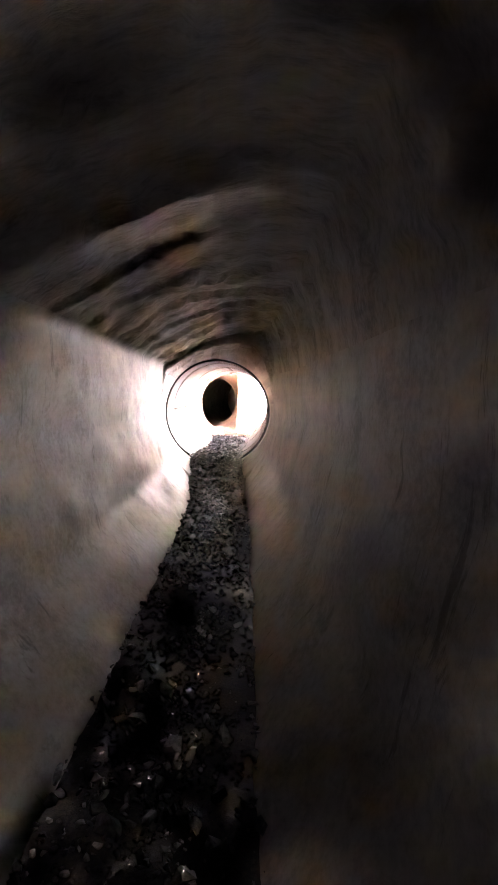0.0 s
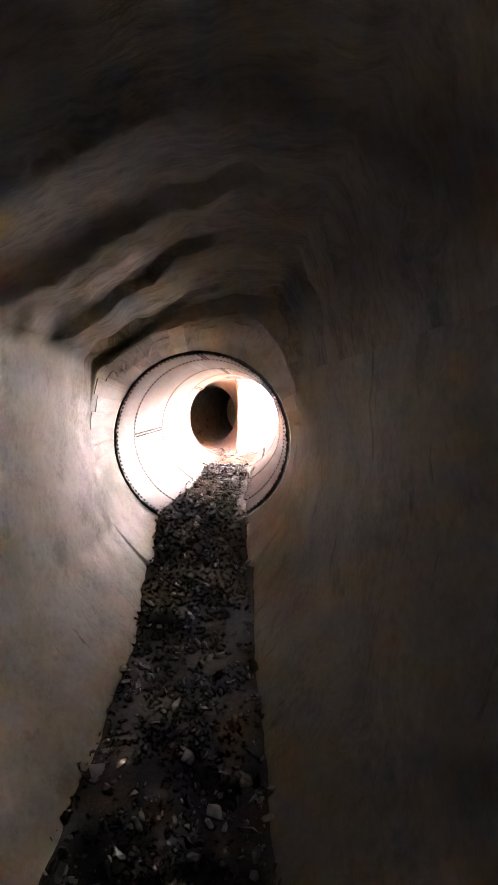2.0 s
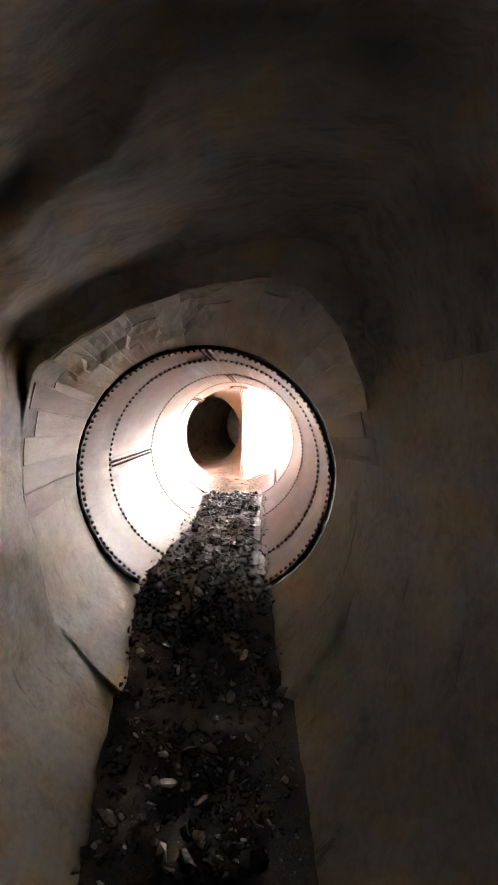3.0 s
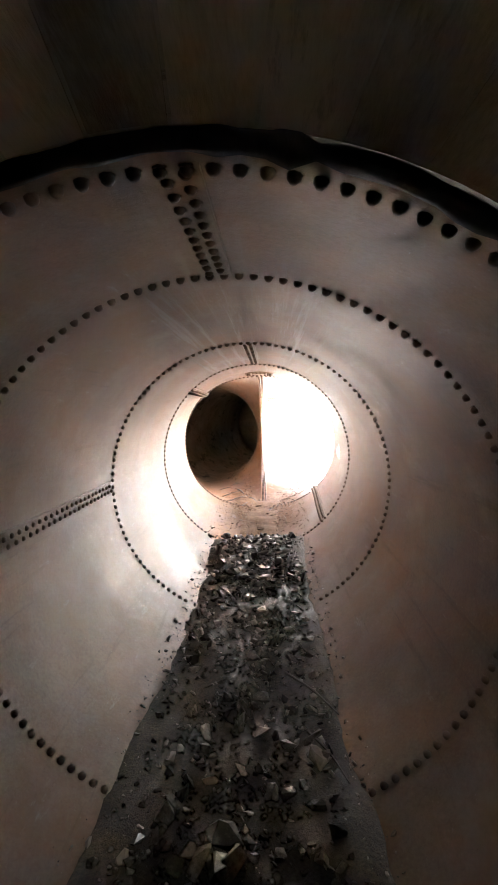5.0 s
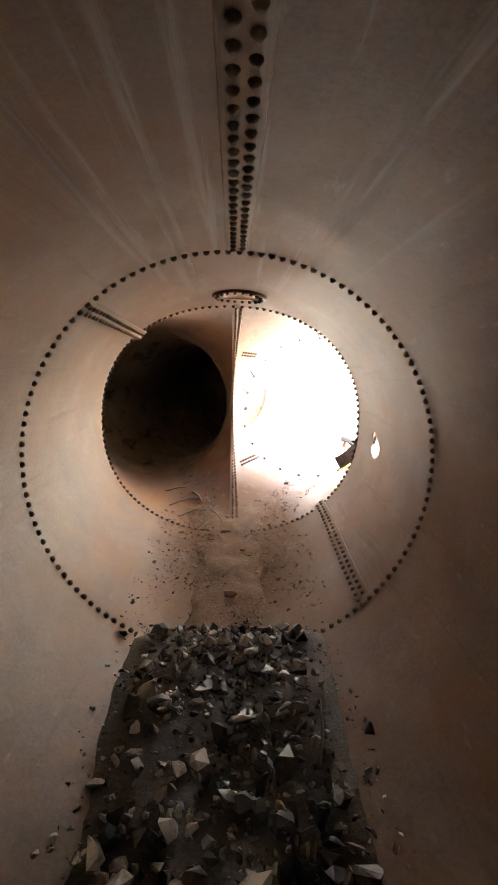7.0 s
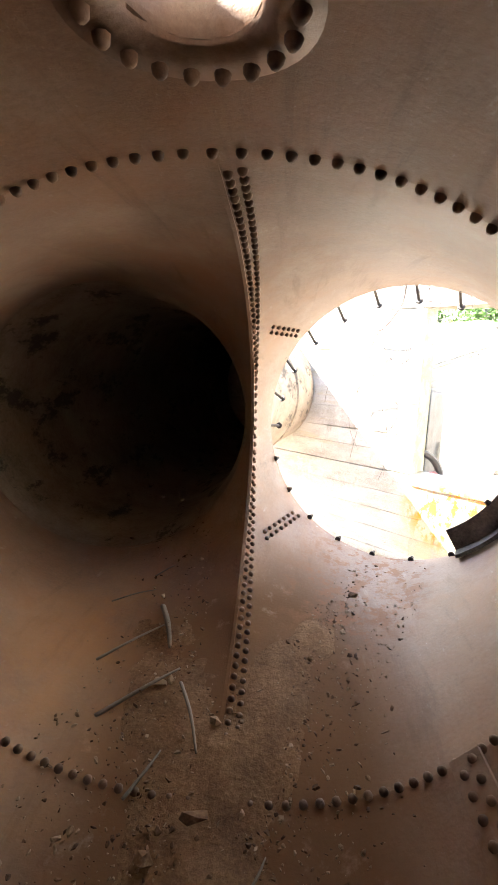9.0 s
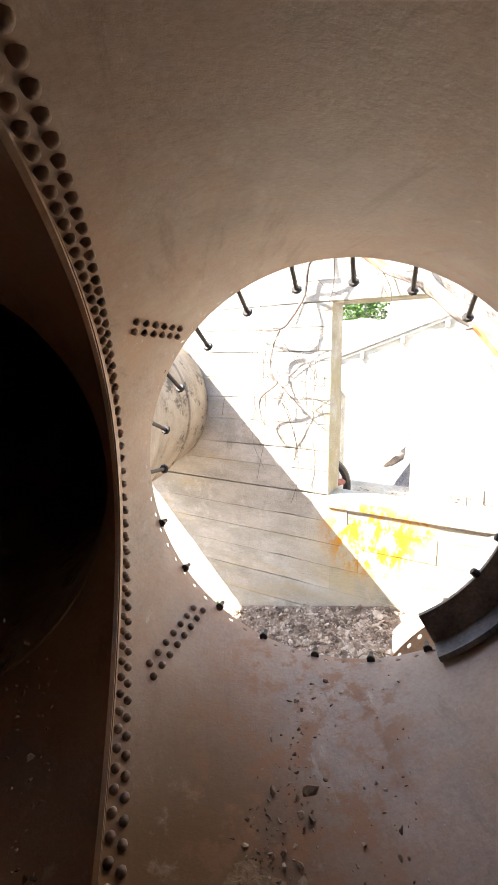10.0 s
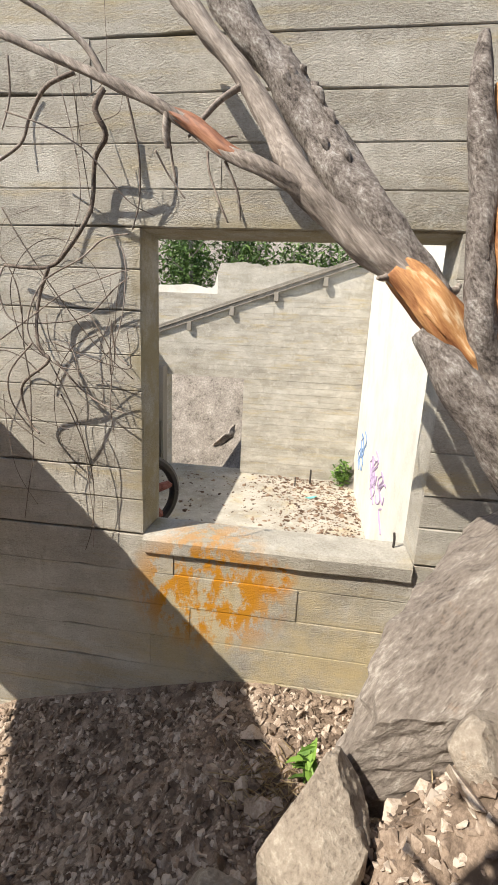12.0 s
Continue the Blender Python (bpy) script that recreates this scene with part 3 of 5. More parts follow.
# bands round that pipe
for t in (0.60,):
    i = int(t * 14)
    c = mids[i].lerp(mids[i + 1], t * 14 - i)
    d = (mids[i + 1] - mids[i]).normalized()
    u = Vector((d.y, -d.x, 0)).normalized()
    v = u.cross(d)
    rr = [[c + d * o + (u * math.cos(a) + v * math.sin(a)) * r for a in (2 * math.pi * j / 72 for j in range(72))] for o, r in ((-0.03, 0.865), (-0.03, 0.892), (0.03, 0.892), (0.03, 0.865))]
    part("joint_band", loft(rr), PIPE_OUT, penstock, "", True)

# outlet flange ring outside the end band
bm = loft([ring_f(0.075, RF + 0.007), ring_f(0.075, RF + 0.10), ring_f(0.091, RF + 0.10), ring_f(0.091, RF + 0.007), ring_f(0.075, RF + 0.007)])
part("flange_ring", bm, DARKIRON, penstock, "dark rusted flange ring at the cut outlet")

# a loose length of flange angle lies inside the outlet
bm = bmesh.new()
rows = []
for i in range(25):
    a = radians(-58 + 62 * i / 24)
    ray = FU * math.cos(a) + FV * math.sin(a)
    base = FC - FN * 0.02
    rows.append([bm.verts.new(base + ray * r - FN * o) for r, o in ((RF - 0.012, 0.0), (RF - 0.17, 0.0), (RF - 0.17, 0.022), (RF - 0.035, 0.022), (RF - 0.035, 0.13), (RF - 0.012, 0.13))])
for p, q in zip(rows, rows[1:]):
    for i in range(6):
        j = (i + 1) % 6
        bm.faces.new((p[i], p[j], q[j], q[i]))
bm.faces.new(rows[0])
bm.faces.new(rows[-1][::-1])
flange_piece = empty("flange_segment", FC + (FU * 0.55 - FV * 0.74) * RF)
ob = part("angle_bar", bm, WORN_IRON, flange_piece)
ob.matrix_parent_inverse = Matrix.Translation(flange_piece.location).inverted()
tagged(flange_piece, "curved dark iron angle resting against the outlet's rim", "flange piece")


# a torn plate with empty rivet holes stands in the rubble just outside the outlet
def plate_edge(t):
    a, b, c = Vector((0.20, -1.26, 0)), Vector((0.44, -0.80, 0)), Vector((0.86, -0.60, 0))
    p = a * (1 - t) ** 2 + b * 2 * t * (1 - t) + c * t * t
    return p.x, p.y


def plate_foot(t):
    x, y = plate_edge(t)
    return x + 0.22, y - 0.62


def plate_point(t, d):
    """d: metres from the torn edge towards the foot, or 1 for the foot itself."""
    (x0, y0), (x1, y1) = plate_edge(t), plate_foot(t)
    far = math.hypot(x1 - x0, y1 - y0)
    k = min(1.0, d / far) if d < 1 else 1.0
    return FC + FU * (x0 + (x1 - x0) * k) + FV * (y0 + (y1 - y0) * k) + FN * (0.30 + 0.03 * math.sin(math.pi * t) * (1 - k))


bm = bmesh.new()
cells = 11
for c in range(cells):
    def at(q, w):
        return plate_point(0.08 + 0.88 * (c + q) / cells, 0.055 * w)
    sq = [(0, 0), (0.5, 0), (1, 0), (1, 0.5), (1, 1), (0.5, 1), (0, 1), (0, 0.5)]
    out = [bm.verts.new(at(*p)) for p in sq]
    inn = [bm.verts.new(at(0.5 + 0.2 * math.cos(math.atan2(p[1] - 0.5, p[0] - 0.5)), 0.5 + 0.2 * math.sin(math.atan2(p[1] - 0.5, p[0] - 0.5)))) for p in sq]
    for i in range(8):
        j = (i + 1) % 8
        bm.faces.new((out[i], out[j], inn[j], inn[i]))
    low = [bm.verts.new(plate_point(0.08 + 0.88 * (c + q) / cells, 1)) for q in (0, 0.5, 1)]
    bm.faces.new((out[6], out[5], low[1], low[0]))
    bm.faces.new((out[5], out[4], low[2], low[1]))
bmesh.ops.remove_doubles(bm, verts=bm.verts, dist=0.0006)
plate = link_mesh("torn_plate", bm, STEEL)
plate_depth = plate.modifiers.new("thickness", "SOLIDIFY")
plate_depth.thickness = 0.009
tagged(plate, "torn brown steel plate with empty rivet holes in the rubble", "steel plate")


# rivets
def rivet_mesh(name, r, h):
    bm = bmesh.new()
    rows = []
    for k, (rr, hh) in enumerate(((1.0, 0.0), (0.86, 0.55), (0.45, 0.93))):
        rows.append([bm.verts.new((rr * r * math.cos(a), rr * r * math.sin(a), hh * h)) for a in (math.pi / 4 * i for i in range(8))])
    for p, q in zip(rows, rows[1:]):
        for i in range(8):
            bm.faces.new((p[i], p[(i + 1) % 8], q[(i + 1) % 8], q[i]))
    bm.faces.new(rows[-1])
    bm.normal_update()
    me = bpy.data.meshes.new(name)
    bm.to_mesh(me)
    bm.free()
    me.polygons.foreach_set("use_smooth", [True] * len(me.polygons))
    me.materials.append(RIVET)
    return me


RIVET_MESH = rivet_mesh("rivet", 0.0160, 0.019)
spots = []          # place and inward normal


def ring_spots(y, r, count, shift=0.0):
    for i in range(count):
        a = 2 * math.pi * (i + shift) / count
        if -2.08 < a - 2 * math.pi * (a > math.pi) < -1.08 and y < 4:
            continue
        d = Vector((math.cos(a), 0, math.sin(a)))
        spots.append((Vector((0, y, ZC)) + d * r, -d))


for y, rr in ((Y_A + 0.035, R), (Y_B, R), (Y_C, R), (Y_D, R)):
    ring_spots(y, rr, 126)
for i in range(128):
    a = 2 * math.pi * i / 128
    d = Vector((math.cos(a), 0, math.sin(a)))
    spots.append((e_point(a), -d))


def seam_spots(angle, y0, y1, gap=0.042):
    n = int((y1 - y0) / 0.061)
    for row in (-1, 1):
        for i in range(1, n):
            y = y0 + (y1 - y0) * (i + 0.25 * row) / n
            t = smooth01((y - Y_D) / (Y_E - Y_D)) if y > Y_D else 0
            a = angle + row * gap / 2 / R
            d = Vector((math.cos(a), 0, math.sin(a)))
            spots.append((Vector(((R + (E_HALF - R) * t) * d.x, y, ZC + (E_Z - ZC) * t + (R + (E_HIGH - R) * t) * d.z)), -d))


seam_spots(radians(90), Y_A, Y_B)
seam_spots(radians(180), Y_B, Y_C)
seam_spots(radians(89), Y_C, Y_D)
seam_spots(radians(133), Y_D, Y_E)
seam_spots(radians(-45), Y_D, Y_E)

# straps under the longitudinal seams
for angle, y0, y1 in ((90, Y_A, Y_B), (180, Y_B, Y_C), (89, Y_C, Y_D), (133, Y_D, Y_E), (-45, Y_D, Y_E)):
    rows = []
    for i in range(13):
        y = y0 + 0.02 + (y1 - y0 - 0.04) * i / 12
        t = smooth01((y - Y_D) / (Y_E - Y_D)) if y > Y_D else 0
        row = []
        for w, dr in ((-0.055, 0.004), (-0.052, -0.005), (0.052, -0.005), (0.055, 0.004)):
            a = radians(angle) + w / R
            row.append(Vector(((R + (E_HALF - R) * t + dr) * math.cos(a), y, ZC + (E_Z - ZC) * t + (R + (E_HIGH - R) * t + dr) * math.sin(a))))
        rows.append(row)
    part("seam_strap", loft(rows, closed=False), STEEL, penstock)

# double row along the fork's edge, on the daylight side
line = [Vector((0, y, z)) for z, y in crotch]
walked = 0.0
for p, q in zip(line, line[1:]):
    seg = (q - p).length
    if seg > 0.4:
        continue
    while walked < seg:
        s = p.lerp(q, walked / seg)
        for k, off in enumerate((0.024, 0.066)):
            hit, nrm, _, _ = right_tree.find_nearest(Vector((off, s.y - (0.02 if k else 0), s.z)))
            if hit is not None:
                spots.append((hit, -nrm))
        walked += 0.058
    walked -= seg

# seams of the short daylight branch
for a in (radians(138), radians(229)):
    for row in (-1, 1):
        for i in range(17):
            t = 0.50 + 0.47 * (i + 0.25 * row) / 17
            aa = a + row * 0.024
            e = e_point(aa)
            f = FC + (FU * math.cos(aa) + FV * math.sin(aa)) * RF
            p = e.lerp(f, t)
            if p.x < 0.1:
                continue
            hit, nrm, _, _ = right_tree.find_nearest(p)
            spots.append((hit, -nrm))

# manhole ring
for i in range(18):
    a = 2 * math.pi * i / 18
    x, y = MAN.x + 0.16 * math.cos(a), MAN.y + 0.16 * math.sin(a)
    t = smooth01((y - Y_D) / (Y_E - Y_D))
    aa = math.acos(max(-1, min(1, x / (R + (E_HALF - R) * t))))
    spots.append((Vector((x, y, ZC + (E_Z - ZC) * t + (R + (E_HIGH - R) * t) * math.sin(aa) - 0.01)), Vector((-x, 0, -1)).normalized()))
rows = []
for rr, h in ((0.105, 0.07), (0.105, -0.008), (0.195, -0.010), (0.195, 0.01)):
    rows.append([MAN + Vector((rr * math.cos(a), rr * math.sin(a), h - 0.49 * (MAN.x + rr * math.cos(a)) ** 2)) for a in (2 * math.pi * j / 40 for j in range(40))])
part("manhole_neck", loft(rows), STEEL, penstock, "open manhole neck with a riveted ring", True)

spots.sort(key=lambda s: -s[0].y)
near, rest = spots[:300], spots[300:]
RV = np.array([v.co[:] for v in RIVET_MESH.vertices])
RFACES = [tuple(p.vertices) for p in RIVET_MESH.polygons]
vs, fs = [], []
for p, nrm in rest:
    m = np.array(nrm.to_track_quat("Z", "Y").to_matrix())
    base = len(vs)
    vs += (RV @ m.T + np.array(p)).tolist()
    fs += [tuple(i + base for i in f) for f in RFACES]
ob = data_object("riveting", vs, fs, RIVET, True)
ob.parent = penstock
tagged(ob, kind="stuff")


# ---- ground outside: one sheet ----
def ground_height(x, y):
    d = (Vector((x, y, 0)) - W0)
    u, off = d.dot(WU), d.dot(WN)
    h = max(-2.3, -1.17 - 0.42 * max(0.0, 2.42 - x) * smooth01((y - 8.2) / 1.5))
    h += 1.35 * smooth01((8.45 - y) / 1.0) * smooth01((x - 1.4) / 0.85) * smooth01((y - 3.0) / 1.5)
    h += 0.5 * smooth01((x - 2.6) / 1.5) * smooth01((9.0 - y) / 1.2)
    # bank over the tunnel, and hills all round
    h += 5.2 if y < 4.35 else 0.0
    far = math.hypot(x - 1.0, y - 8.0)
    h += 0.30 * max(0.0, far - 14) * smooth01((far - 14) / 20) * (1 if far < 90 else 90 / far) * (0.25 if x < -6 else 1.0)
    if 0.2 < off < ROOM + 0.6 and -5 < u < 3.3:
        return -3.8
    if off > ROOM + 0.6:
        b = off - ROOM - 3.0
        h = -3.1 + (min(1.2 * b, 3.6) + 0.28 * max(0.0, b - 3.0) + 0.5 * noise.noise(Vector((x * 0.9, y * 0.9, 4))) + 0.2 * noise.noise(Vector((x * 3, y * 3, 4))) if b > 0 else 0.0)
    h = min(h, 40)
    k = 0.05 if far < 8 else 0.5
    return h + k * noise.noise(Vector((x * 1.3, y * 1.3, 0))) + (1.6 * noise.noise(Vector((x * 0.22, y * 0.22, 5))) if far > 12 else 0)


def stepped(lo, hi, a, b, fine, coarse):
    out, v = [], lo
    while v < hi:
        out.append(v)
        v += fine if a <= v < b else max(fine, min(coarse, 0.35 * min(abs(v - a), abs(v - b)) + fine))
    return out + [hi]


gx = stepped(-400, 400, -3.5, 5.5, 0.09, 40)
gy = stepped(-400, 400, 3.5, 13.0, 0.09, 40)
verts = [(x, y, ground_height(x, y)) for y in gy for x in gx]
nx = len(gx)


def pipe_gap(i, j):
    return gy[j] < 4.35 <= gy[j + 1] and abs(gx[i]) < 1.4


faces = [(j * nx + i, j * nx + i + 1, (j + 1) * nx + i + 1, (j + 1) * nx + i) for j in range(len(gy) - 1) for i in range(nx - 1) if not pipe_gap(i, j)]
ground = data_object("ground", verts, faces, GRAVEL, True)
ground.data.materials.append(HILL)
for f in ground.data.polygons:
    c = f.center
    if math.hypot(c.x - 1, c.y - 8) > 6 or c.y < 4.6 or (Vector((c.x, c.y, 0)) - W0).dot(WN) > ROOM:
        f.material_index = 1
tagged(ground, "stony brown ground rising into rocky hillsides", "ground", kind="structure")

# concrete face that holds the bank round the buried pipe
bm = bmesh.new()
for x0, x1 in ((-5, -1.25), (1.25, 5)):
    box(bm, ((x0 + x1) / 2, 4.35, 1.2), (x1 - x0, 0.3, 5.6))
box(bm, (0, 4.35, 3.1), (2.5, 0.3, 1.8))
box(bm, (0, 4.35, -0.9), (2.5, 0.3, 1.3))
tagged(link_mesh("wall_bank", bm, CONCRETE), "plain concrete retaining wall round the buried pipe", "wall", kind="structure")


# ---- powerhouse wall ----
WROT = Matrix.Rotation(W_TURN, 3, "Z")


def wall_box(bm, u0, u1, off0, off1, z0, z1, bevel=0.0):
    c = on_wall((u0 + u1) / 2, (off0 + off1) / 2, (z0 + z1) / 2)
    return box(bm, c, (u1 - u0, abs(off1 - off0), z1 - z0), WROT, bevel)


bm = bmesh.new()
wall_box(bm, -8, 0.0, 0.03, 0.35, -2.6, W_TOP)
wall_box(bm, WIN_W, 6.0, 0.03, 0.35, -2.6, W_TOP)
wall_box(bm, 0.0, WIN_W, 0.03, 0.35, WIN_H, W_TOP)
wall_box(bm, 0.0, WIN_W, 0.03, 0.35, -2.6, -0.012)
wall_front = link_mesh("wall_front", bm, CONCRETE)
tagged(wall_front, "sunlit board-marked concrete powerhouse wall with a large open window", "concrete wall", kind="structure")
# olive-brown of the shaded first jamb and lintel underside, put into the colour
overlay(CONCRETE, (0.30, 0.245, 0.12), 3.5, 0.36, 0.55, box=(on_wall(0.0, 0.2, 1.05), (0.16, 0.32, 1.9), W_TURN), amount=0.75)
overlay(CONCRETE, (0.30, 0.245, 0.12), 3.5, 0.36, 0.55, box=(on_wall(0.97, 0.2, 2.12), (1.6, 0.32, 0.10), W_TURN), amount=0.7)
overlay(CONCRETE, (0.62, 0.50, 0.26), 2.5, 0.35, 0.60, box=(on_wall(0.9, 0, -0.8), (1.5, 0.5, 0.8), W_TURN), amount=0.6)
overlay(CONCRETE, (0.60, 0.26, 0.010), 6.5, 0.45, 0.53, box=(on_wall(0.50, 0, -0.42), (0.66, 0.6, 0.58), W_TURN), stretch=(1, 1, 0.6), amount=1.0)
overlay(CONCRETE, (0.58, 0.24, 0.012), 7.0, 0.48, 0.54, box=(on_wall(0.95, 0, -0.24), (0.24, 0.5, 0.20), W_TURN), amount=1.0)

# single board courses in low relief
zs = [-2.6, -2.3, -2.02, -1.75, -1.46, -1.15, -0.86, -0.58, -0.31, -0.012]
course_z = list(zip(zs, zs[1:])) + [(0.0, 0.27), (0.27, 0.50), (0.50, 0.80), (0.80, 1.07), (1.07, 1.31), (1.31, 1.60), (1.60, 1.86), (1.86, 2.11), (2.11, 2.33), (2.33, 2.58), (2.58, 2.84), (2.84, 3.12), (3.12, 3.4), (3.4, 3.68), (3.68, 3.95)]
rw = random.Random(5)
for z0, z1 in course_z:
    if z1 <= 0:
        spans = [(-8.0, 6.0)]
    elif z1 <= WIN_H:
        spans = [(-8.0, 0.0), (WIN_W, 6.0)]
    else:
        spans = [(-8.0, 6.0)]
    for a, b in spans:
        cuts = [a]
        while cuts[-1] < b - 5.0:
            cuts.append(cuts[-1] + rw.uniform(2.6, 5.0))
        cuts.append(b)
        for c0, c1 in zip(cuts, cuts[1:]):
            bm = bmesh.new()
            gap = rw.uniform(0.0006, 0.0028)
            n = max(2, int((c1 - c0) / 0.12))
            out = rw.uniform(-0.006, 0.006)
            front, back = [], []
            for k in range(n + 1):
                u = c0 + 0.0015 + (c1 - c0 - 0.003) * k / n
                w0 = gap + 0.005 * max(0, noise.noise(Vector((u * 4, z0 * 7, 1)))) + (0.045 * max(0, noise.noise(Vector((u * 1.1, z0 * 3, 8))) - 0.12) * (0.6 + noise.noise(Vector((u * 9, z0, 2)))))
                w1 = gap * 0.6
                zz = [(z0 + w0, 0.03), (z0 + w0, out + 0.004), (z0 + w0 + 0.006, out), (z1 - w1 - 0.005, out), (z1 - w1, out + 0.004), (z1 - w1, 0.03)]
                back.append([on_wall(u, o, z) for z, o in zz])
            bmx = loft(back, closed=False)
            for row in (back[0], back[-1]):
                bmx.faces.new([bmx.verts.new(p) for p in row])
            bmesh.ops.recalc_face_normals(bmx, faces=bmx.faces)
            bm.free()
            part("board_course", bmx, CONCRETE, wall_front)

# ---- the roofless hall behind the window, its floor well below the sill ----
bm = bmesh.new()
wall_box(bm, -4.6, 3.1, 0.36, ROOM + 0.4, HALL_Z - 0.4, HALL_Z)
tagged(link_mesh("floor_hall", bm, CONCRETE), "pale dusty concrete hall floor strewn with litter", "concrete floor", kind="structure")
rows = []
for k in range(60):
    u = 0.004 + (WIN_W - 0.008) * k / 59
    w = 0.010 * noise.noise(Vector((u * 2, 0, 2))) + 0.003 * noise.noise(Vector((u * 8, 0, 2)))
    rows.append([on_wall(u, o, z) for o, z in ((-0.028 + w, -0.13), (-0.034 + w, -0.03), (-0.012 + w * 0.6, 0.0), (0.10, 0.006 + 0.3 * w), (0.30, 0.004), (0.345, -0.02 + w), (0.345, -0.13))])
bm = loft(rows)
bmesh.ops.recalc_face_normals(bm, faces=bm.faces)
tagged(link_mesh("window_sill", bm, CONCRETE), "worn rounded concrete sill of the open window", "window sill", kind="structure")
D0, D1, DH = -3.5, -0.97, 0.15
bm = bmesh.new()
wall_box(bm, -4.6, D0, ROOM + 0.03, ROOM + 0.5, HALL_Z - 0.3, 2.6)
wall_box(bm, D1, 3.1, ROOM + 0.03, ROOM + 0.5, HALL_Z - 0.3, 2.6)
wall_box(bm, D0, D1, ROOM + 0.03, ROOM + 0.5, DH, 2.6)
wall_back = link_mesh("wall_back", bm, CONCRETE)
tagged(wall_back, "pale back wall with fine board marks and a tall doorway", "concrete wall", kind="structure")
rows = []
for k in range(90):
    u = -4.6 + 7.7 * k / 89
    top = 2.82 + 0.68 * smooth01((u + 2.05) / 0.22) + 0.10 * noise.noise(Vector((u * 1.2, 0, 0))) + 0.05 * noise.noise(Vector((u * 5, 3, 0)))
    rows.append([on_wall(u, o, z) for o, z in ((ROOM + 0.032, 2.6), (ROOM + 0.032, top), (ROOM + 0.5, top - 0.08), (ROOM + 0.5, 2.6))])
bm = loft(rows)
bmesh.ops.recalc_face_normals(bm, faces=bm.faces)
crest = part("broken_top", bm, CONCRETE, wall_back, "crumbled concrete edge, whitish where it is lowest")
crest.data.materials.append(PALEWALL)
for f in crest.data.polygons:
    if (f.center - W0).dot(WU) < -1.9:
        f.material_index = 1
z = HALL_Z + 0.01
while z < 2.58:
    z1 = min(z + rw.uniform(0.14, 0.24), 2.6)
    for a, b in ([(-4.2, D0), (D1, 2.69)] if z1 < DH + 0.02 else [(-4.2, 2.69)]):
        bm = bmesh.new()
        o = rw.uniform(-0.008, 0.008)
        wall_box(bm, a, b, ROOM - 0.01 + 0.5 * o, ROOM + 0.06, z + 0.0015, z1 - 0.0015, 0.003)
        part("board_course", bm, CONCRETE, wall_back)
    z = z1
bm = bmesh.new()
wall_box(bm, 2.7, 3.1, 0.36, ROOM, HALL_Z - 0.3, 3.6)
tagged(link_mesh("wall_right", bm, PALEWALL), "sunlit whitish side wall with faded spray paint", "concrete wall", kind="structure")
bm = bmesh.new()
wall_box(bm, -4.6, -4.2, 0.36, ROOM, HALL_Z - 0.3, 1.32)
tagged(link_mesh("wall_left", bm, CONCRETE), "low concrete side wall of the hall", "concrete wall", kind="structure")

# sloping roof beam left on the back wall
rail = empty("roof_beam", on_wall(-4.18, ROOM - 0.2, 1.36))
tagged(rail, "weathered sloping timber roof beam along the back wall", "roof beam")


def rail_board(u0, z0, u1, z1, o0, o1, t):
    bm = loft([[on_wall(u, o, z + dz) for o, dz in ((o0, 0), (o1, 0), (o1, t), (o0, t))] for u, z in ((u0, z0), (u1, z1))], cap=True)
    bmesh.ops.recalc_face_normals(bm, faces=bm.faces)
    ob = part("beam_board", bm, TIMBER, rail)
    ob.matrix_parent_inverse = Matrix.Translation(rail.location).inverted()
    return ob


rail_board(-4.19, 1.22, 2.3, 3.53, ROOM - 0.10, ROOM - 0.02, 0.10)
rail_board(-4.19, 1.34, 2.3, 3.65, ROOM - 0.14, ROOM - 0.02, 0.06)
rail_board(-4.19, 1.42, 2.3, 3.73, ROOM - 0.08, ROOM - 0.02, 0.04)
for u, z in ((-2.76, 1.60), (-1.42, 2.10), (-0.09, 2.57), (1.34, 3.03)):
    bm = bmesh.new()
    wall_box(bm, u - 0.07, u + 0.07, ROOM - 0.14, ROOM - 0.02, z - 0.13, z + 0.14, 0.012)
    ob = part("bracket", bm, TIMBER, rail, "short dark bracket")
    ob.matrix_parent_inverse = Matrix.Translation(rail.location).inverted()

# graffiti strokes on the side wall (not legible)
graffiti = empty("graffiti", on_wall(2.69, 8.0, -1.8))
tagged(graffiti, "faded blue and mauve spray-paint scrawl on the wall", "graffiti")
rg = random.Random(3)
for mat, o0, z0, n, k2 in ((SPRAY, 9.4, -1.5, 5, 0.34), (PURPLE, 6.6, -1.45, 7, 0.30), (PURPLE, 5.6, -1.6, 5, 0.22)):
    for k in range(n):
        o, z = o0 + rg.uniform(-0.5, 0.5), z0 + rg.uniform(-0.35, 0.35)
        pts = tube_rings([on_wall(2.699, o + 1.3 * k2 * math.sin(q * 1.9 + k), z + k2 * math.cos(q * 1.3 + k * 2)) for q in range(5)], [0.022] * 5, 6)
        ob = part("paint_stroke", loft(pts, cap=True), mat, graffiti)
        ob.matrix_parent_inverse = Matrix.Translation(graffiti.location).inverted()

# door post, and a big iron wheel below the first jamb
bm = bmesh.new()
wall_box(bm, -4.0, D0 + 0.02, ROOM - 0.45, ROOM - 0.04, HALL_Z, 0.35, 0.02)
for o in (0.14, 0.28):
    wall_box(bm, D0 - 0.10, D0 - 0.02, ROOM - 0.52, ROOM - 0.44, HALL_Z, -1.4, 0.01)
tagged(link_mesh("door_post", bm, TIMBER), "grey weathered timber post beside the doorway", "post")
wheel = empty("iron_wheel", on_wall(-0.95, 2.5, HALL_Z))
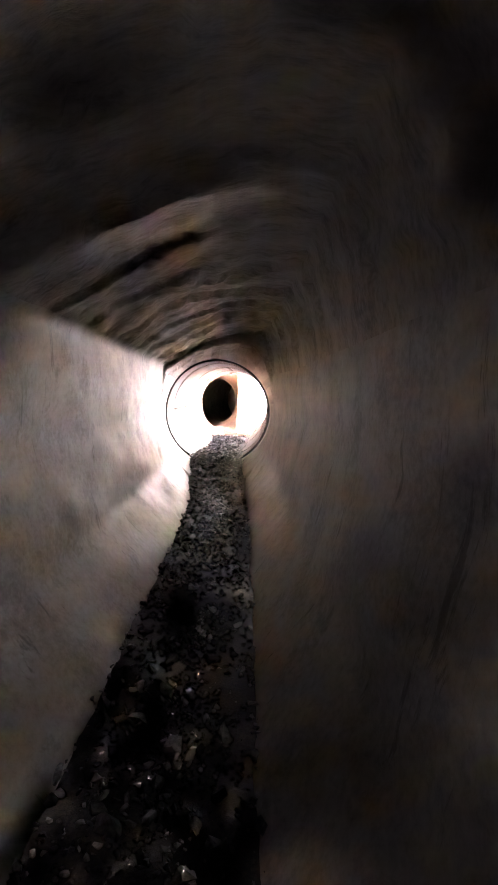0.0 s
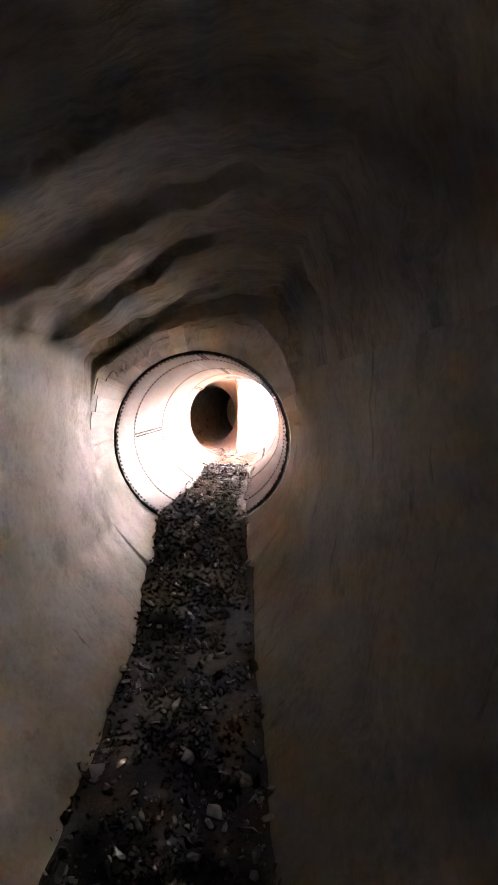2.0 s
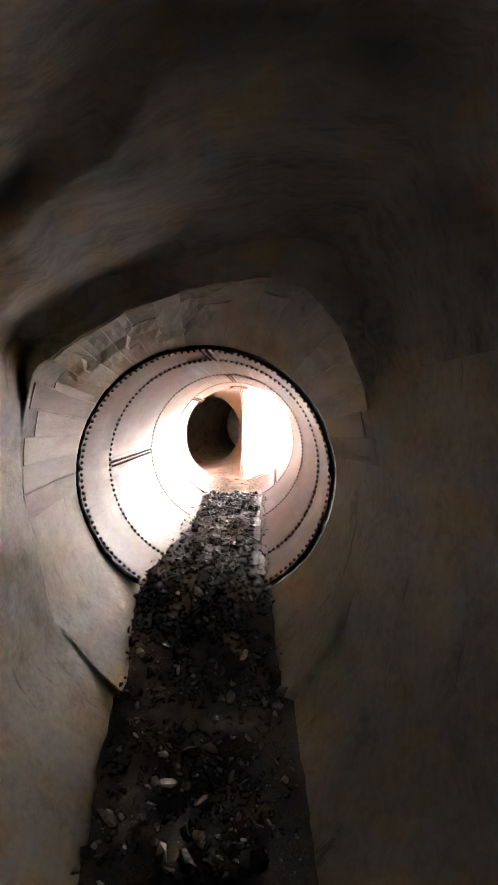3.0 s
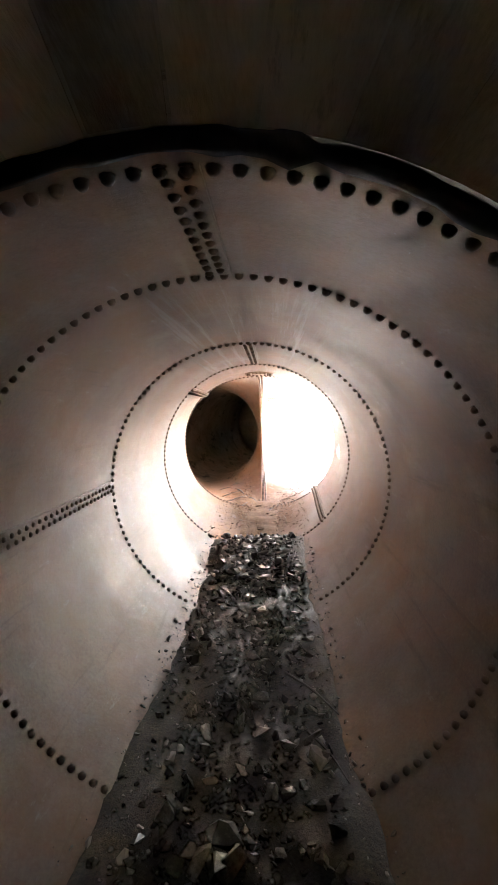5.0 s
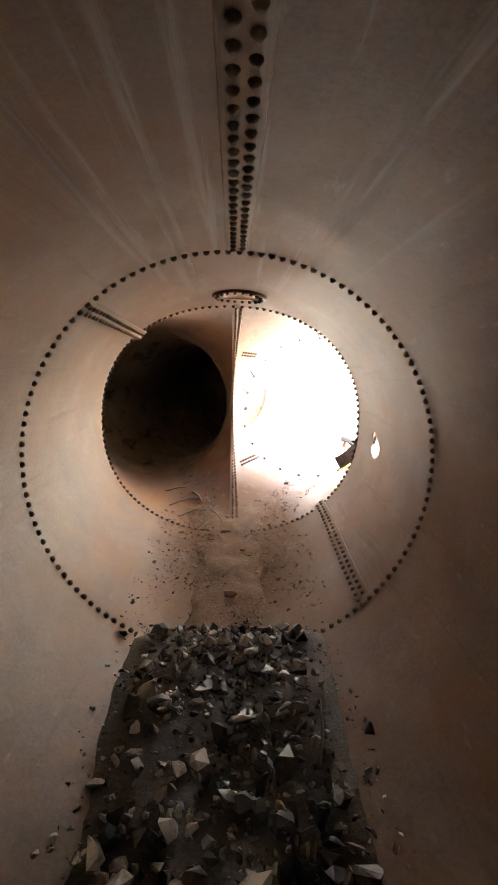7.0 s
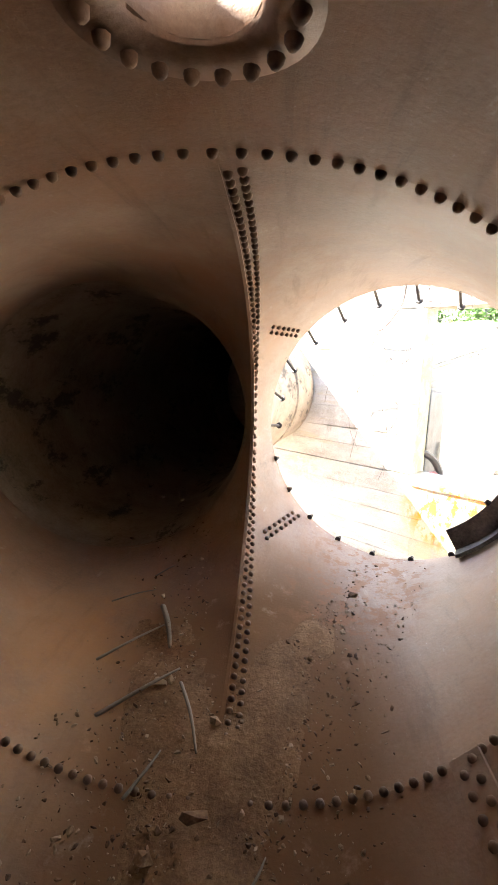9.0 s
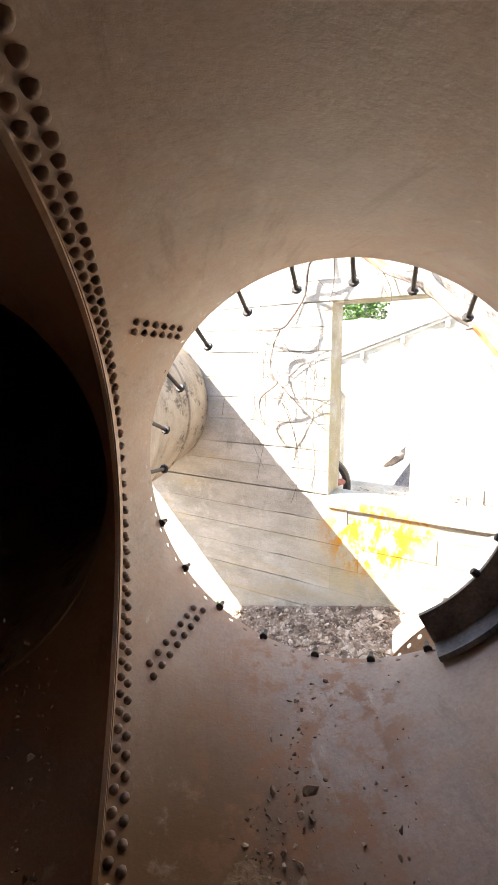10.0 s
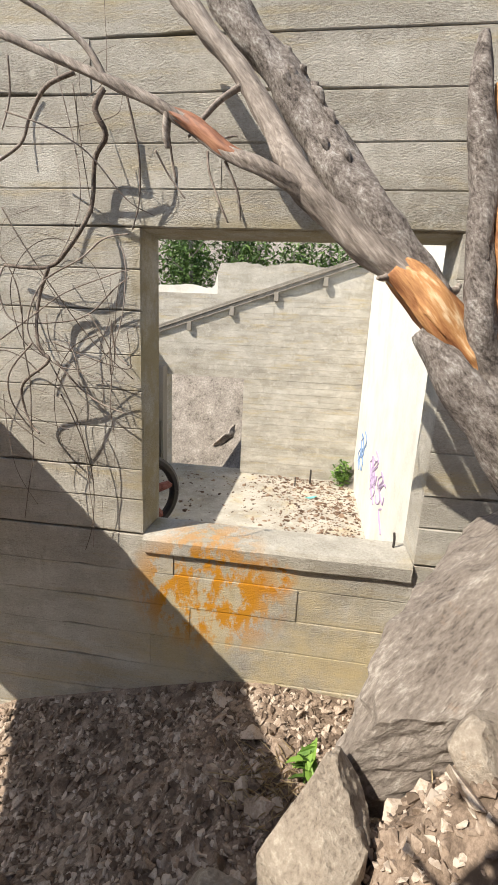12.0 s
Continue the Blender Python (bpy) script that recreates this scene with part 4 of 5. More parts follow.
tagged(wheel, "large rusty red iron turbine wheel standing inside the window", "iron wheel")
cw = on_wall(-1.05, 2.5, -0.72)
wa, wb = (WU * 0.75 + WN * 0.66).normalized(), Vector((0, 0, 1))
wx = wa.cross(wb)
pts = [cw + (wa * math.cos(a) + wb * math.sin(a)) * 0.52 for a in (2 * math.pi * i / 24 for i in range(25))]
pieces = [("rim", tube(pts, [0.07] * 25, 8), DARKIRON), ("hub", tube([cw - wx * 0.14, cw + wx * 0.14], [0.17, 0.17], 14), REDPAINT), ("pedestal", box(bmesh.new(), (cw.x, cw.y, (HALL_Z + cw.z - 0.5) / 2 - 0.02), (0.5, 0.5, cw.z - 0.5 - HALL_Z + 0.12), WROT, 0.03), DARKIRON)]
pieces += [("spoke", tube([cw, cw + (wa * math.cos(a) + wb * math.sin(a)) * 0.5], [0.08, 0.05], 8), REDPAINT) for a in (0.2, 1.25, 2.3, 3.35, 4.4, 5.45)]
for nm, bmw, mt in pieces:
    ob = part(nm, bmw, mt, wheel)
    ob.matrix_parent_inverse = Matrix.Translation(wheel.location).inverted()
# reinforcing bars
for b0, h, r in ((on_wall(1.85, 0.22, 0.0), 0.12, 0.009), (on_wall(1.36, ROOM - 0.5, HALL_Z), 0.45, 0.03), (on_wall(0.9, ROOM - 0.9, HALL_Z), 0.3, 0.02)):
    bm = tube([b0 - Vector((0, 0, 0.02)), b0 + Vector((0.004, 0, h * 0.5)), b0 + Vector((0.0, 0.006, h))], [r] * 3, 8)
    tagged(link_mesh("rebar_stub", bm, DARKIRON, True), "short rusty reinforcing bar standing in the concrete", "rebar", "reinforcing bars")
bm = bmesh.new()
V, F = HULLS[3]
vv = [bm.verts.new(Vector(v) * 0.2) for v in V]
for f in F:
    bm.faces.new([vv[i] for i in f])
for v in bm.verts:
    v.co = Vector((v.co.x * 1.5, v.co.y, v.co.z * 0.3 + 0.03)) + Vector((8.89, 16.2, HALL_Z))
tagged(link_mesh("teal_scrap", bm, TEAL), "flattened teal plastic scrap on the floor", "plastic scrap")


# ---- loose stone ----
def rock(name, centre, size, seed, mat, label, turn=(0, 0, 0), sub=5, planes=15, rough=0.035, slab=False):
    """A boulder: a ball cut flat by random planes, then roughened in layers."""
    bm = bmesh.new()
    bmesh.ops.create_icosphere(bm, subdivisions=sub, radius=1)
    rr = random.Random(seed)
    cuts = [(Vector((rr.gauss(0, 1), rr.gauss(0, 1), rr.gauss(0, 1))).normalized(), rr.uniform(0.42, 0.78)) for _ in range(planes)]
    if slab:
        cuts += [(Vector((0.1, -0.1, 1)).normalized(), 0.46), (Vector((0, -1, 0.15)).normalized(), 0.5), (Vector((-1, -0.3, 0.2)).normalized(), 0.72), (Vector((-0.3, -1, -0.7)).normalized(), 0.36), (Vector((-0.7, -0.2, -1)).normalized(), 0.42), (Vector((0, 0, -1)), 0.36)]
    rot = Euler([radians(a) for a in turn]).to_matrix()
    for v in bm.verts:
        p = v.co.copy()
        for nrm, d in cuts:
            k = p.dot(nrm) - d
            if k > 0:
                p -= nrm * k
        q = p * 2.2 + Vector((seed, 0, 0))
        lay = 0.5 * rough * math.floor(4 * (p.z + 0.3 * noise.noise(q))) * 0.4
        p *= 1 + rough * noise.noise(q) + 0.7 * rough * noise.noise(q * 3) + 0.5 * rough * noise.noise(Vector((q.x * 5, q.y * 5, q.z * 11))) + lay * 0.5
        v.co = Vector(centre) + rot @ Vector((p.x * size[0] * 1.15, p.y * size[1] * 1.15, p.z * size[2] * 1.15))
    ob = link_mesh(name, bm, mat)
    for f in ob.data.polygons:
        f.use_smooth = False
    return tagged(ob, label, "rock")


rock("boulder", (2.96, 7.94, -0.03), (1.26, 0.68, 0.56), 11, ROCK, "large grey layered shale boulder leaning on the rubble slope", (14, -33, -18), sub=6, planes=8, rough=0.09, slab=True)
rock("boulder", (3.5, 7.5, 0.45), (0.8, 0.7, 0.7), 13, ROCK, "grey shale block behind the large boulder", (0, -20, 10), sub=4)
rock("pale_rock", (1.86, 7.99, -0.45), (0.27, 0.20, 0.42), 21, PALEROCK, "upright pale tan rock with a pointed top", (10, 22, 30))
rock("pale_rock", (1.58, 8.12, -0.82), (0.22, 0.20, 0.28), 22, PALEROCK, "rounded tan rock half in the pipe's shadow", (0, 10, 70))
rock("dark_rock", (1.34, 8.0, -0.85), (0.24, 0.2, 0.24), 23, ROCK, "dark grey block in the shade below the outlet", (0, 0, 20), sub=3)
rock("pale_rock", (2.35, 7.62, 0.10), (0.22, 0.18, 0.13), 24, PALEROCK, "flat pale slab among the chips", (0, 15, 0), sub=3)
rock("pale_rock", (2.72, 7.45, 0.30), (0.30, 0.22, 0.12), 25, PALEROCK, "flat tan slab on the slope", (5, -10, 40), sub=3)


def free_ground(x, y):
    d = Vector((x, y, 0)) - W0
    return d.dot(WN) < -0.03


pl, sz = [], []
while len(pl) < 24000:
    x, y = rng.uniform(-1.2, 4.4), rng.uniform(6.9, 12.0)
    if not free_ground(x, y):
        continue
    s = float(np.clip(rng.lognormal(-3.75, 0.42), 0.010, 0.10))
    pl.append((x, y, ground_height(x, y) + s * 0.25))
    sz.append(s)
v, f = scatter(pl, sz)
tagged(data_object("loose_gravel", v, f, GRAVEL), "angular pinkish grey shale chips covering the ground", "gravel", kind="stuff")
for k in range(46):
    x, y = rng.uniform(0.4, 3.4), rng.uniform(7.3, 9.7)
    if not free_ground(x - 0.1, y + 0.1):
        continue
    s = rng.uniform(0.06, 0.13)
    V, F = HULLS[k % len(HULLS)]
    e = np.array(Euler((rng.normal(0, 0.35), rng.normal(0, 0.35), rng.uniform(0, 6.3))).to_matrix())
    pts = ((V * s) @ e.T + np.array((x, y, ground_height(x, y) + s * 0.25))).tolist()
    tagged(data_object("stone", pts, F.tolist(), GRAVEL), "flat angular shale stone lying on the gravel", "stone", "loose stones outside")
# debris on the hall's floor
pl, sz = [], []
for k in range(7000):
    u, o = rng.uniform(-3.6, 2.65), rng.uniform(3.0, ROOM - 0.1)
    if rng.random() > smooth01((u + (o - 6) * 0.35 - 0.2) / 2.4) + 0.07:
        continue
    pl.append(tuple(on_wall(u, o, HALL_Z + 0.004)))
    sz.append(float(np.clip(rng.lognormal(-3.3, 0.5), 0.015, 0.14)))
v, f = scatter(pl, sz, 0.25)
tagged(data_object("floor_litter", v, f, LITTER), "brown leaf litter and stone crumbs on the hall floor", "litter", kind="stuff")

# rubble along tunnel and pipe
pl, sz = [], []
while len(pl) < 16000:
    y = rng.uniform(-10.5, 4.05)
    c = float(tunnel_axis(y)) if y < 0 else 0.0
    h = float(np.interp(y, [-1.6, -0.7, -0.2, 0.4], [0.46, 0.62, 0.62, 0.56]))
    x = c + (rng.normal(0, 0.5) if rng.random() < 0.6 else rng.uniform(-1, 1)) * h
    if abs(x - c) > h:
        continue
    s = float(np.clip(rng.lognormal(-4.35, 0.6), 0.005, 0.075))
    if 2.6 < y < 4.05:
        s *= 1.25
    if y > 0 and abs(x) > 0.42:
        s *= 0.5
    z = floor_height(y)
    if y > 0:
        z = max(z, pipe_bottom(x, y))
    pl.append((x, y, z + s * 0.3))
    sz.append(s)
v, f = scatter(pl, sz, 0.6)
tagged(data_object("pipe_rubble", v, f, CHIP), "dark angular stone chips strewn along the floor", "rubble", kind="stuff")
for k in range(120):
    y = rng.uniform(-8.5, 3.9) if k < 60 else rng.uniform(-1.4, 0.6) if k < 85 else rng.uniform(2.6, 4.0)
    c = float(tunnel_axis(y)) if y < 0 else 0.0
    x = c + rng.uniform(-0.38, 0.38)
    s = rng.uniform(0.035, 0.085)
    V, F = HULLS[(k * 5) % len(HULLS)]
    e = np.array(Euler((rng.normal(0, 0.4), rng.normal(0, 0.4), rng.uniform(0, 6.3))).to_matrix())
    pts = ((V * s) @ e.T + np.array((x, y, floor_height(y) + s * 0.2))).tolist()
    tagged(data_object("stone", pts, F.tolist(), CHIP), "angular grey stone lying in the dark rubble", "stone", "loose stones inside")

# dry soil drifted through the fork
verts, faces = [], []
yy = np.arange(4.0, 7.25, 0.045)
nn = 36
for y in yy:
    lo = -0.56 - 0.34 * smooth01((y - 5.0) / 1.0)
    hi = 0.52 + 0.32 * smooth01((y - 5.0) / 1.2)
    for i in range(nn + 1):
        s = -1 + 2 * i / nn
        x = (lo + hi) / 2 + s * (hi - lo) / 2 * (1 + 0.12 * noise.noise(Vector((s, y * 2, 9))))
        z = floor_height(y) + 0.02 * (noise.noise(Vector((x * 4, y * 4, 2))) + 0.5 * noise.noise(Vector((x * 14, y * 14, 2)))) - 0.06 * abs(s) ** 3 - 0.05 * smooth01((y - 6.2) / 0.9)
        if y < 4.4:
            z = min(z, pipe_bottom(x, y) + 0.03)
        verts.append((x, y, z))
for j in range(len(yy) - 1):
    for i in range(nn):
        a = j * (nn + 1) + i
        faces.append((a, a + 1, a + nn + 2, a + nn + 1))
tagged(data_object("floor_fork", verts, faces, SOIL, True), "thin drift of dry brown soil on the steel", "dirt floor", kind="structure")
pl, sz = [], []
while len(pl) < 6500:
    y = rng.uniform(4.0, 7.1)
    x = rng.normal(0.0, 0.30)
    if abs(x) > 0.62:
        continue
    s = float(np.clip(rng.lognormal(-5.1, 0.5), 0.002, 0.022))
    if y > 5.7 and rng.random() < 0.62:
        x += (y - 5.7) * 0.42
    pl.append((x, y, max(floor_height(y) - 0.012, pipe_bottom(x - max(0.0, y - 5.7) * 0.42, min(y, 5.5))) + 0.3 * s))
    sz.append(s)
v, f = scatter(pl, sz, 0.5)
tagged(data_object("soil_crumbs", v, f, CRUMB), "small brown stones and crumbs on the drifted soil", "gravel", kind="stuff")
for p, q, r in (((-0.62, 6.05), (-0.36, 6.32), 0.007), ((-0.42, 6.48), (-0.30, 6.15), 0.016), ((-0.55, 6.78), (-0.42, 6.95), 0.005), ((-0.2, 5.95), (-0.07, 5.62), 0.008), ((0.30, 0.9), (0.44, 0.6), 0.006), ((0.22, 1.35), (0.46, 1.0), 0.008), ((-0.50, 5.75), (-0.22, 6.02), 0.009), ((-0.28, 5.45), (-0.20, 5.62), 0.006), ((0.12, 5.2), (0.19, 5.32), 0.005), ((-0.72, 6.5), (-0.5, 6.62), 0.005), ((0.34, 3.1), (0.40, 3.4), 0.006)):
    a = Vector((*p, floor_height(p[1]) + 0.02))
    b = Vector((*q, floor_height(q[1]) + 0.03))
    bm = tube([a, a.lerp(b, 0.5) + Vector((0.01, 0, 0.012)), b], [r, r * 0.9, r * 0.5], 7, 0.25)
    tagged(link_mesh("stick", bm, TIMBER, True), "dry broken stick lying in the dirt", "stick", "sticks on the floor")
for k, (x, y, s) in enumerate(((-0.04, 5.42, 0.055), (-0.30, 5.95, 0.05), (-0.36, 6.28, 0.045), (-0.16, 5.30, 0.035), (0.0, 4.45, 0.06), (0.10, 5.1, 0.03), (-0.02, 5.78, 0.035), (0.62, 6.55, 0.035), (-0.25, 4.8, 0.03), (0.2, 4.75, 0.025))):
    V, F = HULLS[(k * 3 + 1) % len(HULLS)]
    pts = (V * s * np.array((1, 1, 1.2)) + np.array((x, y, max(floor_height(y), pipe_bottom(x, min(y, 5.5))) + s * 0.3))).tolist()
    tagged(data_object("clod", pts, F.tolist(), CRUMB), "brown clod of earth lying on the drifted soil", "clod", "clods on the soil")
bm = bmesh.new()
g = bmesh.ops.create_grid(bm, x_segments=6, y_segments=6, size=0.07)
for v in bm.verts:
    v.co = Vector((v.co.x * 0.5, v.co.y, 0.012 * math.sin(v.co.x * 60) + 0.01)) + Vector((1.237, 8.409, ground_height(1.237, 8.409) + 0.03))
tagged(link_mesh("paper_scrap", bm, PAPER), "crumpled white paper scrap on the gravel", "paper")


# ---- dead tree fallen across the window ----
tree = empty("dead_tree", (3.0, 7.35, 0.3))
tagged(tree, "dead grey tree fallen against the wall with split orange wood", "dead tree")


def limb(name, pts, radii, mat, label="", n=18, rough=0.32, parent=tree):
    ob = part(name, tube(pts, radii, n, rough, len(name) * 1.7 + pts[0][0], 12), mat, parent, label, True)
    if parent is tree:
        ob.matrix_parent_inverse = Matrix.Translation(tree.location).inverted()
    return ob


limb("trunk", [(3.1, 7.1, 0.2), (2.82, 7.45, 0.62), (2.63, 7.76, 0.99), (2.567, 7.875, 1.152), (2.522, 7.977, 1.28), (2.46, 8.10, 1.42), (2.41, 8.2, 1.53)], [0.15, 0.12, 0.10, 0.095, 0.09, 0.075, 0.03], BARK, "grey bark-covered lower trunk")
torn = limb("split_wood", [(2.371, 8.312, 1.755), (2.447, 8.197, 1.634), (2.503, 8.123, 1.535), (2.544, 8.063, 1.435), (2.56, 8.005, 1.36)], [0.05, 0.075, 0.075, 0.06, 0.02], FRESHWOOD, "torn orange heartwood", rough=0.35)
barked = limb("bark_limb", [(2.52, 8.20, 1.66), (2.411, 8.396, 1.893), (2.385, 8.548, 2.06), (2.351, 8.837, 2.386), (2.266, 9.103, 2.723), (2.177, 9.282, 2.95), (2.05, 9.5, 3.3)], [0.05, 0.075, 0.085, 0.085, 0.08, 0.075, 0.07], BARK, "lichen-grey bark limb")
limb("bare_limb", [(2.405, 8.284, 1.736), (2.312, 8.413, 1.84), (2.237, 8.541, 1.961), (2.184, 8.65, 2.076), (2.171, 8.857, 2.316), (2.137, 9.081, 2.588), (2.058, 9.277, 2.819), (1.95, 9.497, 3.086), (1.855, 9.706, 3.363)], [0.06, 0.058, 0.055, 0.056, 0.05, 0.045, 0.045, 0.045, 0.04], BAREWOOD, "smooth silvered limb without bark")
limb("branch", [(2.22, 8.60, 2.03), (2.037, 8.747, 2.141), (1.944, 8.915, 2.227), (1.854, 9.122, 2.384), (1.72, 9.325, 2.516), (1.534, 9.584, 2.661), (1.349, 9.803, 2.786), (1.153, 10.032, 2.904), (0.943, 10.273, 2.991)], [0.042, 0.032, 0.029, 0.028, 0.024, 0.022, 0.019, 0.016, 0.011], BAREWOOD, "long branch with a reddish bare stretch")
limb("branch_patch", [(2.03, 8.755, 2.150), (1.944, 8.909, 2.229), (1.90, 9.01, 2.31), (1.854, 9.115, 2.386), (1.79, 9.22, 2.45)], [0.02, 0.033, 0.033, 0.030, 0.015], REDWOOD, "reddish bare wood")
limb("second_trunk", [(2.60, 7.93, 1.28), (2.559, 8.011, 1.439), (2.527, 8.038, 1.597), (2.53, 8.075, 1.809), (2.542, 8.117, 2.09), (2.523, 8.172, 2.341), (2.558, 8.208, 2.53)], [0.06, 0.06, 0.055, 0.05, 0.048, 0.042, 0.02], BARK, "upright splintered bark stem")
limb("second_split", [(2.565, 7.99, 1.48), (2.585, 8.00, 1.65), (2.585, 8.02, 1.806), (2.582, 8.07, 2.083), (2.578, 8.13, 2.36)], [0.02, 0.04, 0.045, 0.042, 0.02], FRESHWOOD, "long orange split face", rough=0.3)
for pts, r in (
    ([(2.14, 9.08, 2.6), (2.03, 9.15, 2.52), (1.95, 9.22, 2.42), (1.90, 9.2, 2.36)], [0.018, 0.014, 0.012, 0.006]),
    ([(1.80, 9.2, 2.43), (1.80, 9.22, 2.36), (1.81, 9.23, 2.30)], [0.018, 0.02, 0.012]),
    ([(1.93, 9.0, 2.26), (2.0, 9.05, 2.33), (2.1, 9.1, 2.38)], [0.008, 0.006, 0.003]),
    ([(1.95, 8.93, 2.2), (2.0, 8.9, 2.08), (2.03, 8.92, 1.98)], [0.007, 0.006, 0.003]),
    ([(2.5, 8.22, 1.70), (2.58, 8.2, 1.69), (2.63, 8.21, 1.72)], [0.025, 0.02, 0.012]),
    ([(2.39, 8.32, 1.79), (2.33, 8.31, 1.73), (2.28, 8.31, 1.72)], [0.02, 0.016, 0.008]),
    ([(1.60, 9.5, 2.62), (1.54, 9.58, 2.76), (1.40, 9.68, 2.88), (1.2, 9.8, 2.98)], [0.018, 0.016, 0.013, 0.01]),
):
    limb("twig", pts, r, BAREWOOD, n=7, rough=0.12)

# splinters round the break
rs = random.Random(8)
for k in range(14):
    t = k / 13
    p = Vector((2.39, 8.29, 1.73)).lerp(Vector((2.55, 8.03, 1.38)), t) + Vector((rs.uniform(-0.05, 0.05), rs.uniform(-0.05, 0.03), rs.uniform(-0.03, 0.05)))
    d = Vector((0.16, -0.26, -0.35)).normalized() * rs.uniform(0.08, 0.2) + Vector((rs.uniform(-0.03, 0.03), rs.uniform(-0.03, 0.03), rs.uniform(-0.03, 0.03)))
    limb("splinter", [tuple(p), tuple(p + d * 0.5), tuple(p + d)], [0.004, rs.uniform(0.008, 0.016), 0.002], FRESHWOOD if k % 3 else BARK, n=6, rough=0.3, parent=torn)
for k in range(26):
    # loose bark plates along the bark limb
    t = rs.uniform(0.05, 0.95)
    p = Vector((2.411, 8.396, 1.893)).lerp(Vector((2.266, 9.103, 2.723)), t) + Vector((rs.uniform(-0.06, 0.06), -0.05, rs.uniform(-0.05, 0.05)))
    d = Vector((-0.145, 0.707, 0.83)).normalized() * rs.uniform(0.05, 0.12)
    limb("bark_plate", [tuple(p), tuple(p + d * 0.5 + Vector((0, -0.012, 0.0))), tuple(p + d)], [0.006, rs.uniform(0.014, 0.024), 0.005], BARK, n=6, rough=0.4, parent=barked)

# ---- vines hanging against the wall ----
vines = empty("vine_tangle", on_wall(-0.5, -0.1, 0.4))
tagged(vines, "tangle of dry leafless vines hanging against the wall", "vine")


def vine(pts, r, n=6):
    ob = part("vine_stem", tube([on_wall(*p) for p in pts], [0.62 * q for q in r], n, 0.1, 1.0, 6), VINE, vines, "", True)
    ob.matrix_parent_inverse = Matrix.Translation(vines.location).inverted()


STEMS = (
    (0.0200, [(-0.16, -0.12, 2.81), (-0.19, -0.12, 2.69), (-0.14, -0.12, 2.57), (-0.24, -0.12, 2.47), (-0.27, -0.12, 2.25), (-0.29, -0.12, 2.12), (-0.4, -0.12, 1.94), (-0.56, -0.12, 1.84), (-0.9, -0.12, 1.85)]),
    (0.0130, [(-0.23, -0.27, 2.8), (-0.4, -0.27, 2.74), (-0.54, -0.27, 2.63), (-0.63, -0.27, 2.5), (-0.78, -0.27, 2.38)]),
    (0.0060, [(0.04, -0.22, 2.02), (-0.14, -0.22, 2.0), (-0.32, -0.22, 1.89), (-0.55, -0.22, 1.75), (-0.63, -0.22, 1.54), (-0.62, -0.22, 1.38), (-0.48, -0.22, 1.23), (-0.3, -0.22, 1.23), (-0.12, -0.22, 1.35), (-0.01, -0.22, 1.57), (0.01, -0.22, 1.85), (-0.05, -0.22, 1.98)]),
    (0.0140, [(-0.53, -0.17, 1.83), (-0.63, -0.17, 1.68), (-0.66, -0.17, 1.49), (-0.61, -0.17, 1.33), (-0.54, -0.17, 1.26), (-0.77, -0.17, 1.09), (-0.8, -0.17, 0.91), (-0.74, -0.17, 0.81), (-0.65, -0.17, 0.77)]),
    (0.0080, [(-0.57, -0.12, 1.25), (-0.41, -0.12, 1.08), (-0.23, -0.12, 0.99), (-0.04, -0.12, 0.94)]),
    (0.0050, [(-0.78, -0.27, 2.16), (-0.63, -0.27, 1.96), (-0.42, -0.27, 1.7), (-0.19, -0.27, 1.4), (0.04, -0.27, 1.18)]),
    (0.0060, [(-0.72, -0.22, 2.67), (-0.44, -0.22, 2.57), (-0.2, -0.22, 2.44), (0.0, -0.22, 2.22), (0.16, -0.22, 2.14)]),
    (0.0040, [(-0.3, -0.17, 2.8), (-0.25, -0.17, 2.44), (-0.23, -0.17, 2.15)]),
    (0.0080, [(-0.0, -0.12, 2.76), (0.05, -0.12, 2.49), (0.03, -0.12, 2.25), (-0.01, -0.12, 2.08)]),
    (0.0070, [(0.21, -0.27, 2.44), (0.27, -0.27, 2.33), (0.36, -0.27, 2.22)]),
    (0.0080, [(0.25, -0.22, 2.58), (0.27, -0.22, 2.42), (0.31, -0.22, 2.3)]),
    (0.0090, [(0.46, -0.17, 2.49), (0.48, -0.17, 2.38), (0.55, -0.17, 2.22), (0.61, -0.17, 2.1)]),
    (0.0070, [(-0.9, -0.12, 1.84), (-0.9, -0.12, 1.7), (-0.82, -0.12, 1.51), (-0.58, -0.12, 1.5), (-0.34, -0.12, 1.56), (-0.13, -0.12, 1.73), (-0.01, -0.12, 1.79)]),
    (0.0070, [(-0.6, -0.27, 1.37), (-0.75, -0.27, 1.18), (-0.78, -0.27, 0.98), (-0.68, -0.27, 0.78)]),
    (0.0060, [(-0.96, -0.22, 1.01), (-0.76, -0.22, 0.82), (-0.63, -0.22, 0.69)]),
    (0.0060, [(-0.91, -0.17, 1.36), (-0.68, -0.17, 1.54), (-0.46, -0.17, 1.69), (-0.1, -0.17, 1.81), (0.02, -0.17, 1.83)]),
    (0.0070, [(-0.75, -0.12, 3.0), (-0.78, -0.12, 2.81), (-0.82, -0.12, 2.62)]),
    (0.0070, [(-0.1, -0.27, 1.52), (-0.07, -0.27, 1.34), (0.04, -0.27, 1.27)]),
    (0.0040, [(-0.44, -0.22, 3.0), (-0.28, -0.22, 2.46), (-0.26, -0.22, 2.14), (-0.44, -0.22, 1.86)]),
)
